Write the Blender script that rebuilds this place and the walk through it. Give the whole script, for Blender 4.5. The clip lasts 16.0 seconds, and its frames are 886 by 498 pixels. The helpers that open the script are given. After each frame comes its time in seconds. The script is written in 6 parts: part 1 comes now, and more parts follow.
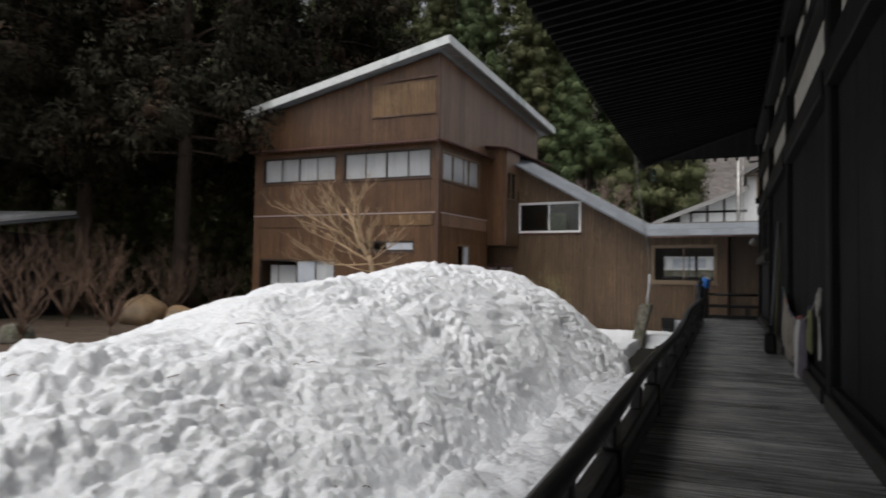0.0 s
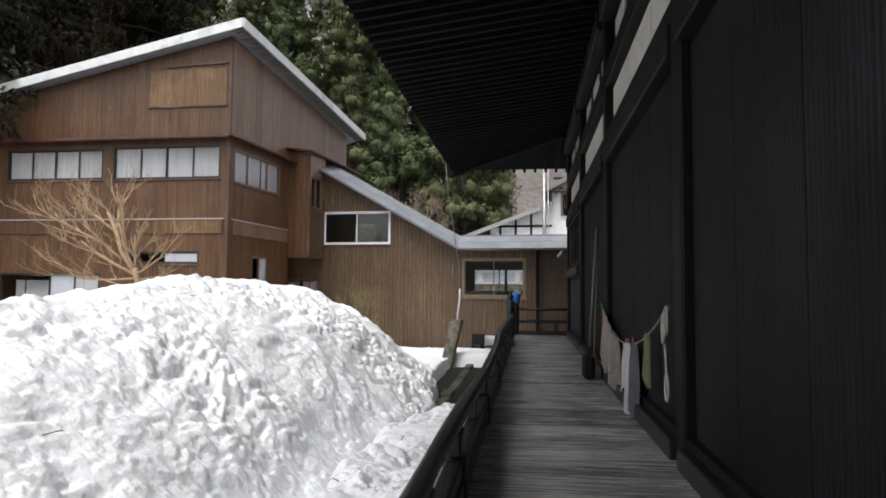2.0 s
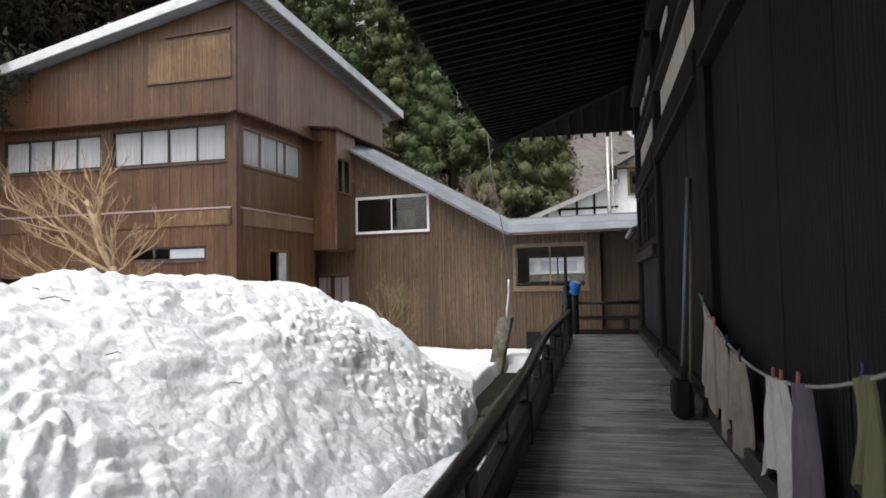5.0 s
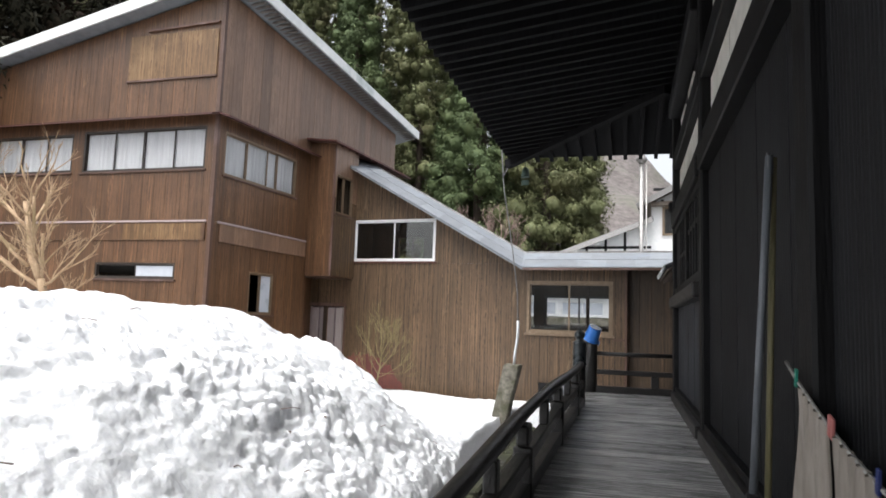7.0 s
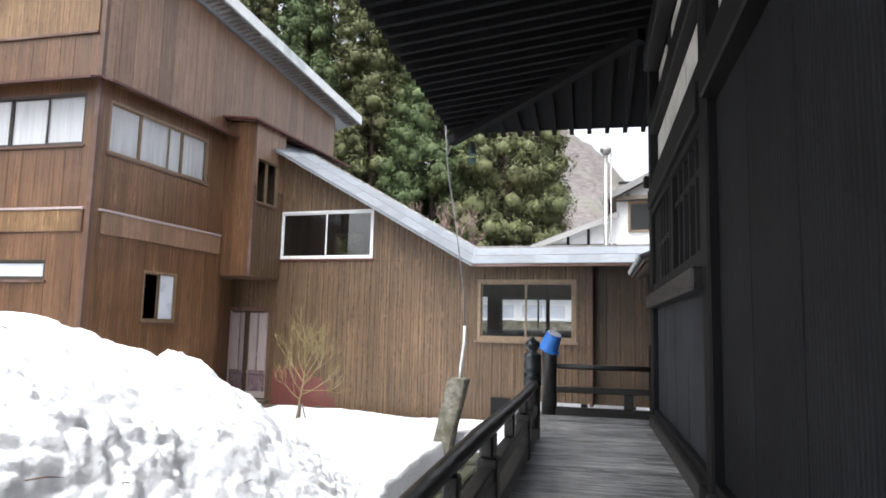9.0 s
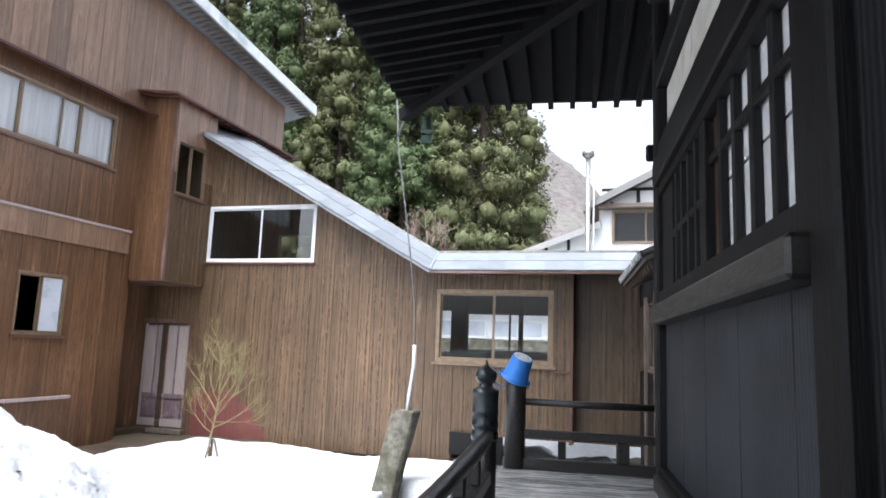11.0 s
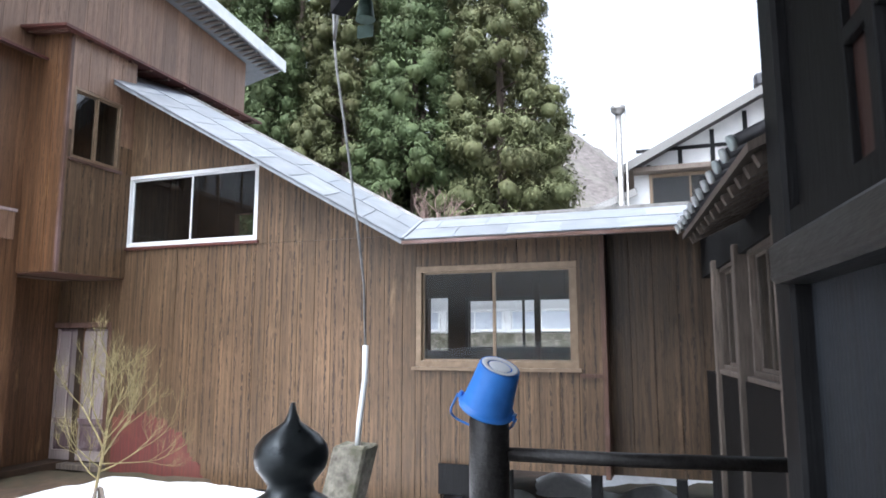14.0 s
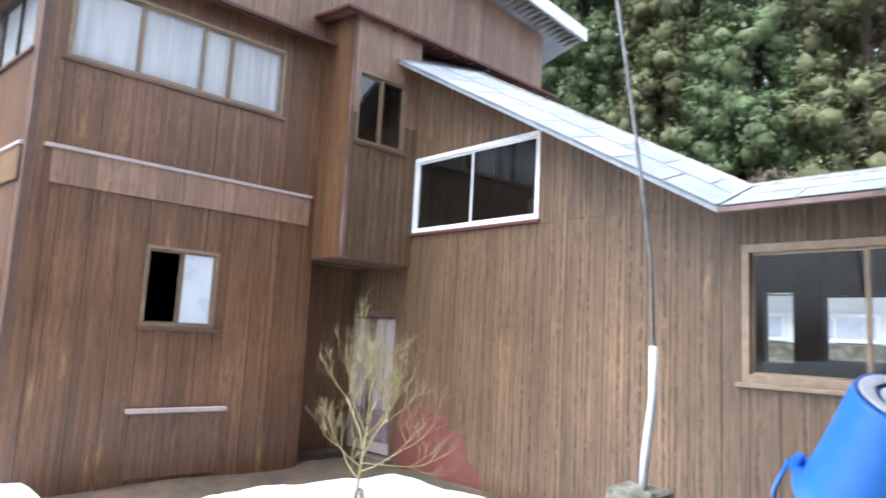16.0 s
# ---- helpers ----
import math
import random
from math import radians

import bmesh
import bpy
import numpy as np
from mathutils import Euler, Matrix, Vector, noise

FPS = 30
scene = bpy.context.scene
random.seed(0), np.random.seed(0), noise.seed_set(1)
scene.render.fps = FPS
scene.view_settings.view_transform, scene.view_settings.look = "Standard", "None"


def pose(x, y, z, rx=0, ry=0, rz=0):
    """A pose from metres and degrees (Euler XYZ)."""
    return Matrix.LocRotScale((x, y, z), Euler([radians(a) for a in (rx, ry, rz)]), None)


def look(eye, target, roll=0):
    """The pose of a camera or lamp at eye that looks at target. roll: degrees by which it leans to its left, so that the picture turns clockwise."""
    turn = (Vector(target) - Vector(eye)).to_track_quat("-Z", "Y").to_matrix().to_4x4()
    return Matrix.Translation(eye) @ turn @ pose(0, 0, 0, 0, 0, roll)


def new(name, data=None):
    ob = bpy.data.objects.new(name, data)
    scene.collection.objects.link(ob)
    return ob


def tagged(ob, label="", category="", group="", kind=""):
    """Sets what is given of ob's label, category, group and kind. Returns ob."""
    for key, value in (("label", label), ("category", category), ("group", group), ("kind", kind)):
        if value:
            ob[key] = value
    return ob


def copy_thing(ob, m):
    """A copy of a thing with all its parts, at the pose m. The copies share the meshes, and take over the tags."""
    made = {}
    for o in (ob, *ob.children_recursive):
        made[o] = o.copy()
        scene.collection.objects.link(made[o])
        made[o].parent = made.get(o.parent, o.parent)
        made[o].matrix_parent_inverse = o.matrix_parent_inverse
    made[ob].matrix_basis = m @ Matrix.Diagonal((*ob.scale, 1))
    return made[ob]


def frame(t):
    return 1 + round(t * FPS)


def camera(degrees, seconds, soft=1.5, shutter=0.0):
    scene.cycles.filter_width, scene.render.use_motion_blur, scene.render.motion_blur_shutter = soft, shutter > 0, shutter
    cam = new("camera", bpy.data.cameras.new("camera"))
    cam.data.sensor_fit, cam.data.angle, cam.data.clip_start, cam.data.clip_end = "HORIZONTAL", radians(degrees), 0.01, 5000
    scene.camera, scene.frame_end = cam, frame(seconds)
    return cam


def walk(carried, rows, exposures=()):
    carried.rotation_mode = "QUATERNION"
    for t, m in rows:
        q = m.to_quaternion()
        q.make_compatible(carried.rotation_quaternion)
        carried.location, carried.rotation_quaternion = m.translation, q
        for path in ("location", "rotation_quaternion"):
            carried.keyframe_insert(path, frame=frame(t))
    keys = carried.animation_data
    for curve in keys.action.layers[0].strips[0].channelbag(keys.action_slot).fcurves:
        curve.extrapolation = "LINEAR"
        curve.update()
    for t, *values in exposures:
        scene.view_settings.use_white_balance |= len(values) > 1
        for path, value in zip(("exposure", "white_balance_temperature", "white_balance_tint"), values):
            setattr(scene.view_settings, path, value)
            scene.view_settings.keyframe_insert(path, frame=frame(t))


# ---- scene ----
cam = camera(66.5, 16.0, soft=1.7, shutter=0.3)
PATH = [
    (0, (2.398, -0.496, 1.208), (1.431, 1.253, 1.283), 0.9),
    (0.5, (2.290, 0.046, 1.187), (1.564, 1.907, 1.290), 1.5),
    (1, (2.178, 0.634, 1.193), (1.499, 2.511, 1.310), -0.1),
    (1.5, (2.098, 1.159, 1.225), (1.522, 3.070, 1.361), 1.6),
    (2, (1.980, 1.774, 1.231), (1.513, 3.714, 1.356), 0.5),
    (2.5, (1.970, 2.435, 1.218), (1.355, 4.336, 1.312), -0.1),
    (3, (1.955, 2.965, 1.193), (1.181, 4.810, 1.260), 0.0),
    (3.5, (1.903, 3.510, 1.206), (1.191, 5.378, 1.261), 0.5),
    (4, (1.820, 4.079, 1.208), (1.197, 5.978, 1.283), -3.6),
    (6.5, (1.635, 7.409, 1.229), (0.924, 9.270, 1.410), 3.6),
    (7, (1.566, 8.070, 1.229), (0.831, 9.918, 1.444), 2.0),
    (7.5, (1.508, 8.755, 1.235), (0.744, 10.589, 1.466), 2.4),
    (8, (1.366, 9.470, 1.231), (0.697, 11.342, 1.457), 1.6),
    (8.5, (1.330, 10.138, 1.291), (0.690, 12.017, 1.531), 0.5),
    (9, (1.210, 10.843, 1.271), (0.573, 12.725, 1.504), 1.4),
    (9.5, (1.081, 11.555, 1.265), (0.487, 13.448, 1.520), 2.0),
    (12, (0.790, 14.979, 1.345), (0.217, 16.874, 1.634), 2.0),
    (12.5, (0.748, 15.633, 1.312), (0.190, 17.533, 1.594), 0.7),
    (13, (0.669, 16.287, 1.355), (0.062, 18.174, 1.624), 1.8),
    (13.5, (0.583, 16.934, 1.396), (-0.033, 18.817, 1.668), 2.1),
    (14, (0.521, 17.569, 1.369), (-0.152, 19.433, 1.641), 0.0),
    (14.5, (0.395, 18.176, 1.393), (-0.402, 19.990, 1.664), 1.8),
    (15, (0.224, 18.829, 1.370), (-0.670, 20.592, 1.672), 4.5),
    (15.5, (0.065, 19.081, 1.410), (-1.076, 20.701, 1.677), 1.9),
    (16, (-0.121, 19.641, 1.316), (-1.582, 20.982, 1.574), 3.0),
]
EXPOSURES = [(0, -0.15, 6500, 10), (0.5, -0.05, 6500, 10), (1.5, 0.35, 6450, 10), (2.0, 0.58, 6450, 10), (2.5, 0.62, 6450, 10), (3.0, 0.5, 6450, 10), (3.5, 0.4, 6450, 10), (4.0, 0.45, 6450, 10), (6.5, 1.0, 6400, 10), (9.0, 1.58, 6250, 10), (12.0, 1.78, 5850, 10), (14.5, 1.78, 5800, 10), (16.0, 2.15, 5650, 10)]
walk(cam, [(t, look(eye, target, roll)) for t, eye, target, roll in PATH], EXPOSURES)

# ---- light: an overcast sky, with a broad weak sun behind the cloud
world = bpy.data.worlds.new("overcast_sky")
scene.world = world
world.use_nodes = True
wn, wl = world.node_tree.nodes, world.node_tree.links
sky = wn.new("ShaderNodeTexSky")
sky.sky_type, sky.sun_disc = "NISHITA", False
sky.sun_elevation, sky.sun_rotation = radians(64), radians(194)
sky.air_density, sky.dust_density, sky.ozone_density = 1.0, 6.0, 1.0
cloud = wn.new("ShaderNodeHueSaturation")
cloud.inputs["Saturation"].default_value = 0.18
wl.new(sky.outputs[0], cloud.inputs["Color"])
wl.new(cloud.outputs[0], wn["Background"].inputs["Color"])
wn["Background"].inputs["Strength"].default_value = 0.15
sun_data = bpy.data.lights.new("sun", "SUN")
sun_data.energy, sun_data.angle, sun_data.color = 1.0, radians(45), (1.0, 0.97, 0.92)
sun = new("sun", sun_data)
sun.matrix_world = look((-12.5, -15, 65), (-5, 15, 0))

# ---- frames of reference
TEMPLE = pose(3.29, -0.29, 0, 0, 0, 6.3)      # x = 0 the temple wall, y along the gallery
TEMPLE_INV = TEMPLE.inverted()


# ---- materials
def node(nt, kind, **inputs):
    n = nt.nodes.new(kind)
    for key, value in inputs.items():
        n.inputs[key.replace("_", " ")].default_value = value
    return n


def ramp(nt, fac, stops):
    r = nt.nodes.new("ShaderNodeValToRGB")
    while len(r.color_ramp.elements) < len(stops):
        r.color_ramp.elements.new(0.5)
    for e, (p, c) in zip(r.color_ramp.elements, stops):
        e.position, e.color = p, (*c, 1) if len(c) == 3 else c
    nt.links.new(fac, r.inputs[0])
    return r.outputs[0]


def mixed(nt, fac, a, b, mode="MIX"):
    m = nt.nodes.new("ShaderNodeMix")
    m.data_type, m.blend_type = "RGBA", mode
    for sock, value in ((m.inputs[0], fac), (m.inputs[6], a), (m.inputs[7], b)):
        if isinstance(value, (int, float)):
            sock.default_value = value
        elif isinstance(value, tuple):
            sock.default_value = (*value, 1)
        else:
            nt.links.new(value, sock)
    return m.outputs[2]


def surface(name, dark, light, scale=6.0, stretch=(1, 1, 1), rough=0.6, metal=0.0, bump=0.15, fine=8.0,
            stain=None, stain_scale=0.6, stain_at=(0.52, 0.7), vary=0.25, spec=0.5, rough_var=0.15, islands=False):
    """Grain between two colours, a coarser stain over it, relief from the grain, and a shade of its own for each object."""
    m = bpy.data.materials.new(name)
    m.use_nodes = True
    nt = m.node_tree
    bsdf = nt.nodes["Principled BSDF"]
    coord = nt.nodes.new("ShaderNodeTexCoord")
    info = nt.nodes.new("ShaderNodeNewGeometry" if islands else "ShaderNodeObjectInfo")
    rnd = info.outputs["Random Per Island" if islands else "Random"]
    shift = node(nt, "ShaderNodeVectorMath")
    shift.operation = "MULTIPLY_ADD"
    comb = nt.nodes.new("ShaderNodeCombineXYZ")
    for i in range(3):
        nt.links.new(rnd, comb.inputs[i])
    nt.links.new(comb.outputs[0], shift.inputs[0])
    shift.inputs[1].default_value = (37.0, 53.0, 19.0) if not islands else (7.0, 5.0, 9.0)
    nt.links.new(coord.outputs["Object"], shift.inputs[2])
    mp = nt.nodes.new("ShaderNodeMapping")
    mp.inputs["Scale"].default_value = stretch
    nt.links.new(shift.outputs[0], mp.inputs["Vector"])
    grain = node(nt, "ShaderNodeTexNoise", Scale=scale, Detail=6.0, Roughness=0.65)
    nt.links.new(mp.outputs[0], grain.inputs["Vector"])
    col = ramp(nt, grain.outputs["Fac"], [(0.32, dark), (0.68, light)])
    if stain is not None:
        blot = node(nt, "ShaderNodeTexNoise", Scale=stain_scale, Detail=5.0, Roughness=0.6)
        nt.links.new(coord.outputs["Object"], blot.inputs["Vector"])
        mask = ramp(nt, blot.outputs["Fac"], [(stain_at[0], (0, 0, 0)), (stain_at[1], (1, 1, 1))])
        col = mixed(nt, mask, col, stain)
    if vary:
        tone = node(nt, "ShaderNodeMapRange", To_Min=1 - vary, To_Max=1 + vary)
        nt.links.new(rnd, tone.inputs["Value"])
        col = mixed(nt, 1.0, col, tone.outputs[0], "MULTIPLY")
    nt.links.new(col, bsdf.inputs["Base Color"])
    rr = node(nt, "ShaderNodeMapRange", To_Min=max(0.03, rough - rough_var), To_Max=min(1, rough + rough_var))
    nt.links.new(grain.outputs["Fac"], rr.inputs["Value"])
    nt.links.new(rr.outputs[0], bsdf.inputs["Roughness"])
    bsdf.inputs["Metallic"].default_value = metal
    bsdf.inputs["Specular IOR Level"].default_value = spec
    if bump:
        relief = node(nt, "ShaderNodeTexNoise", Scale=scale * fine / 4, Detail=5.0)
        nt.links.new(mp.outputs[0], relief.inputs["Vector"])
        b = node(nt, "ShaderNodeBump", Strength=bump, Distance=0.02)
        nt.links.new(relief.outputs["Fac"], b.inputs["Height"])
        nt.links.new(b.outputs[0], bsdf.inputs["Normal"])
    return m


def cladding(name, dark, mid, light, fade, rough=0.5):
    """Stained vertical boards: long grain, dark cathedral streaks, weather-bleached patches."""
    m = surface(name, dark, mid, scale=1.0, stretch=(26, 26, 0.9), rough=rough, bump=0.25, stain=light, stain_scale=0.55,
                stain_at=(0.5, 0.8), vary=0.12)
    nt = m.node_tree
    bsdf = nt.nodes["Principled BSDF"]
    src = bsdf.inputs["Base Color"].links[0].from_socket
    coord = nt.nodes["Texture Coordinate"]
    mp = nt.nodes.new("ShaderNodeMapping")
    mp.inputs["Scale"].default_value = (16, 16, 1.5)
    nt.links.new(coord.outputs["Object"], mp.inputs["Vector"])
    wave = node(nt, "ShaderNodeTexNoise", Scale=1.5, Detail=7.0, Roughness=0.7, Distortion=1.4)
    nt.links.new(mp.outputs[0], wave.inputs["Vector"])
    streak = ramp(nt, wave.outputs["Fac"], [(0.54, (0, 0, 0)), (0.6, (0.85, 0.85, 0.85))])
    c = mixed(nt, streak, src, dark)
    patch = node(nt, "ShaderNodeTexNoise", Scale=0.9, Detail=7.0, Roughness=0.7)
    mp2 = nt.nodes.new("ShaderNodeMapping")
    mp2.inputs["Scale"].default_value = (5, 5, 0.8)
    nt.links.new(coord.outputs["Object"], mp2.inputs["Vector"])
    nt.links.new(mp2.outputs[0], patch.inputs["Vector"])
    worn = ramp(nt, patch.outputs["Fac"], [(0.6, (0, 0, 0)), (0.74, (1, 1, 1))])
    nt.links.new(mixed(nt, worn, c, fade), bsdf.inputs["Base Color"])
    return m


def glass(name, tint=(0.95, 0.955, 0.96), gloss=0.02, blur=0.02):
    """Clear thin glass; its shine grows from gloss, straight on, to full at a grazing view."""
    m = bpy.data.materials.new(name)
    m.use_nodes = True
    nt = m.node_tree
    nt.nodes.remove(nt.nodes["Principled BSDF"])
    out = nt.nodes["Material Output"]
    clear = node(nt, "ShaderNodeBsdfTransparent", Color=(*tint, 1))
    shine = node(nt, "ShaderNodeBsdfGlossy", Roughness=blur)
    weight = nt.nodes.new("ShaderNodeLayerWeight")
    steep = nt.nodes.new("ShaderNodeMath")
    steep.operation = "POWER"
    steep.inputs[1].default_value = 5.0
    nt.links.new(weight.outputs["Facing"], steep.inputs[0])
    amount = node(nt, "ShaderNodeMapRange", To_Min=gloss, To_Max=1.0)
    nt.links.new(steep.outputs[0], amount.inputs["Value"])
    mix = nt.nodes.new("ShaderNodeMixShader")
    nt.links.new(amount.outputs[0], mix.inputs[0])
    nt.links.new(clear.outputs[0], mix.inputs[1])
    nt.links.new(shine.outputs[0], mix.inputs[2])
    nt.links.new(mix.outputs[0], out.inputs["Surface"])
    return m


def scored(m, pitch, dark, feather, amount=0.9, axis=0):
    """Narrow strips along a boarded face: a fine dark joint at each pitch, and a feathered dark heart grain up the middle of each."""
    nt = m.node_tree
    bsdf = nt.nodes["Principled BSDF"]
    src = bsdf.inputs["Base Color"].links[0].from_socket
    coord = nt.nodes["Texture Coordinate"]
    sep = nt.nodes.new("ShaderNodeSeparateXYZ")
    nt.links.new(coord.outputs["Object"], sep.inputs[0])

    def calc(op, a, b=None):
        k = nt.nodes.new("ShaderNodeMath")
        k.operation = op
        for sock, value in zip(k.inputs, (a, b)):
            if value is None:
                continue
            if isinstance(value, (int, float)):
                sock.default_value = value
            else:
                nt.links.new(value, sock)
        return k.outputs[0]
    along = calc("DIVIDE", sep.outputs[axis], pitch)
    wobble = node(nt, "ShaderNodeTexNoise", Scale=3.0, Detail=3.0)
    nt.links.new(coord.outputs["Object"], wobble.inputs["Vector"])
    place = calc("ADD", along, calc("MULTIPLY", calc("SUBTRACT", wobble.outputs["Fac"], 0.5), 0.35))
    off = calc("ABSOLUTE", calc("SUBTRACT", calc("FRACT", place), 0.5))
    straight = calc("ABSOLUTE", calc("SUBTRACT", calc("FRACT", along), 0.5))
    # each strip has its own strength of heart grain
    strip = nt.nodes.new("ShaderNodeTexWhiteNoise")
    strip.noise_dimensions = "1D"
    nt.links.new(calc("FLOOR", place), strip.inputs["W"])
    heart = ramp(nt, off, [(0.02, (1, 1, 1)), (0.05 + feather, (0, 0, 0))])
    mp = nt.nodes.new("ShaderNodeMapping")
    mp.inputs["Scale"].default_value = (40.0, 40.0, 8.0)
    nt.links.new(coord.outputs["Object"], mp.inputs["Vector"])
    flame = node(nt, "ShaderNodeTexNoise", Scale=1.0, Detail=4.0, Roughness=0.75, Distortion=1.2)
    nt.links.new(mp.outputs[0], flame.inputs["Vector"])
    tongues = ramp(nt, flame.outputs["Fac"], [(0.45, (0, 0, 0)), (0.53, (1, 1, 1))])
    fac = calc("MINIMUM", calc("MULTIPLY", calc("MULTIPLY", heart, tongues), calc("MULTIPLY", strip.outputs["Value"], amount)), 1.0)
    col = mixed(nt, fac, src, dark)
    tone = node(nt, "ShaderNodeMapRange", To_Min=0.82, To_Max=1.16)
    nt.links.new(strip.outputs["Value"], tone.inputs["Value"])
    col = mixed(nt, 1.0, col, tone.outputs[0], "MULTIPLY")
    joint = ramp(nt, straight, [(0.465, (0, 0, 0)), (0.495, (0.5, 0.5, 0.5))])
    nt.links.new(mixed(nt, joint, col, dark), bsdf.inputs["Base Color"])
    return m


def ribbed(m, pitch=0.05, depth=0.9, low=0.4, high=1.5):
    """Weathered planks whose hard grain stands proud in long upright ribs."""
    nt = m.node_tree
    bsdf = nt.nodes["Principled BSDF"]
    src = bsdf.inputs["Base Color"].links[0].from_socket
    coord = nt.nodes["Texture Coordinate"]
    wave = node(nt, "ShaderNodeTexWave", Scale=0.314 / pitch, Distortion=3.0, Detail=3.0, Detail_Scale=1.2)
    wave.bands_direction = "Y"
    mp = nt.nodes.new("ShaderNodeMapping")
    mp.inputs["Scale"].default_value = (1, 1, 0.06)
    nt.links.new(coord.outputs["Object"], mp.inputs["Vector"])
    nt.links.new(mp.outputs[0], wave.inputs["Vector"])
    blot = node(nt, "ShaderNodeTexNoise", Scale=1.1, Detail=3.0)
    nt.links.new(coord.outputs["Object"], blot.inputs["Vector"])
    strong = ramp(nt, blot.outputs["Fac"], [(0.36, (0.45, 0.45, 0.45)), (0.60, (1, 1, 1))])
    fade = mixed(nt, strong, (1.0, 1.0, 1.0), ramp(nt, wave.outputs["Fac"], [(0.15, (low, low, low)), (0.8, (high, high, high))]))
    nt.links.new(mixed(nt, 1.0, src, fade, "MULTIPLY"), bsdf.inputs["Base Color"])
    b = node(nt, "ShaderNodeBump", Strength=depth, Distance=0.006)
    nt.links.new(wave.outputs["Fac"], b.inputs["Height"])
    nt.links.new(bsdf.inputs["Normal"].links[0].from_socket, b.inputs["Normal"])
    nt.links.new(b.outputs[0], bsdf.inputs["Normal"])
    return m


BOARD_LINK = scored(cladding("cedar_boards_tan", (0.050, 0.029, 0.015), (0.160, 0.099, 0.051), (0.168, 0.102, 0.056), (0.235, 0.160, 0.088)), 0.155, (0.024, 0.013, 0.007), 0.12, 2.6)
# darker copy of the tan boards, with the temple eave's shade in the colour
BOARD_LINK_SHADED = scored(cladding("cedar_boards_tan_shaded", (0.036, 0.022, 0.012), (0.110, 0.070, 0.038), (0.120, 0.077, 0.044), (0.155, 0.10, 0.056)), 0.165, (0.014, 0.009, 0.006), 0.12, 1.2)
BOARD_MAIN = scored(cladding("cedar_boards_brown", (0.056, 0.026, 0.012), (0.155, 0.079, 0.037), (0.176, 0.093, 0.049), (0.27, 0.158, 0.070), 0.40), 0.18, (0.028, 0.013, 0.008), 0.08, 0.9)
BOARD_UPPER = scored(cladding("cedar_boards_faded", (0.125, 0.069, 0.042), (0.235, 0.147, 0.098), (0.27, 0.178, 0.127), (0.32, 0.21, 0.125), 0.36), 0.40, (0.05, 0.026, 0.018), 0.03, 0.5)
BOARD_PANEL = scored(cladding("bleached_boards", (0.09, 0.046, 0.018), (0.22, 0.128, 0.055), (0.29, 0.18, 0.085), (0.38, 0.25, 0.125)), 0.14, (0.06, 0.03, 0.014), 0.16, 1.2)
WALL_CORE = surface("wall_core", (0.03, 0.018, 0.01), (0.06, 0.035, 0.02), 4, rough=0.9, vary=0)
CAP_STRIP = surface("weathered_capping", (0.22, 0.17, 0.165), (0.34, 0.28, 0.275), 5, (8, 8, 1), rough=0.5)
TRIM = surface("trim_brown", (0.06, 0.03, 0.02), (0.12, 0.065, 0.045), 5, (8, 8, 1), rough=0.5, stain=(0.2, 0.13, 0.12))
EAVE_RED = surface("eave_red_brown", (0.05, 0.014, 0.011), (0.10, 0.03, 0.022), 6, rough=0.55, stain=(0.03, 0.015, 0.012))
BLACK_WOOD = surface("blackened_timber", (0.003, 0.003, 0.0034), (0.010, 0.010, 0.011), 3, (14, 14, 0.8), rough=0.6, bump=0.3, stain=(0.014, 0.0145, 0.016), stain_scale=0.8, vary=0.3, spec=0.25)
# near-black like the wall timber, but rougher and less glossy
EAVE_WOOD = surface("matt_black_eave_timber", (0.004, 0.004, 0.0045), (0.010, 0.010, 0.011), 3, (14, 14, 0.8), rough=0.85, bump=0.2, vary=0.3, spec=0.12, rough_var=0.1)
# inner bays: black planks, darkened in colour for the dim gallery
BLACK_PLANK = ribbed(surface("shaded_black_planks", (0.004, 0.0041, 0.0046), (0.017, 0.0178, 0.020), 2.2, (22, 22, 0.6), rough=0.7, bump=0.4, stain=(0.026, 0.028, 0.032), stain_scale=0.7, stain_at=(0.5, 0.85), vary=0.12, spec=0.2))
# last bay: weathered blue-grey, with the open end's light also in the colour
GREY_PLANK_LIT = ribbed(surface("lit_greyed_planks", (0.010, 0.012, 0.015), (0.036, 0.042, 0.052), 2.2, (22, 22, 0.6), rough=0.6, bump=0.5, stain=(0.048, 0.057, 0.070), stain_scale=0.9, stain_at=(0.45, 0.8), vary=0.12, spec=0.35), 0.045, 0.4, 0.72, 1.22)
RAIL_WOOD = surface("rail_timber", (0.008, 0.007, 0.007), (0.028, 0.026, 0.025), 3, (10, 1.2, 10), rough=0.38, bump=0.3, vary=0.25)
DECK = surface("worn_deck_boards", (0.13, 0.129, 0.127), (0.50, 0.495, 0.485), 2.4, (0.9, 16, 16), rough=0.26, bump=0.4, stain=(0.55, 0.54, 0.52), stain_scale=1.6, stain_at=(0.48, 0.72), vary=0.42, rough_var=0.17, spec=1.0)
PLASTER = surface("aged_plaster", (0.55, 0.54, 0.49), (0.68, 0.67, 0.62), 5, rough=0.9, bump=0.1, stain=(0.46, 0.44, 0.38), stain_scale=1.1, vary=0.03)
WHITE_WALL = surface("white_plaster", (0.70, 0.71, 0.72), (0.80, 0.80, 0.80), 4, rough=0.9, bump=0.05, vary=0.02)
BARGE_GREY = surface("weathered_grey_bargeboard", (0.16, 0.155, 0.15), (0.30, 0.295, 0.29), 5, (8, 1, 8), rough=0.7)
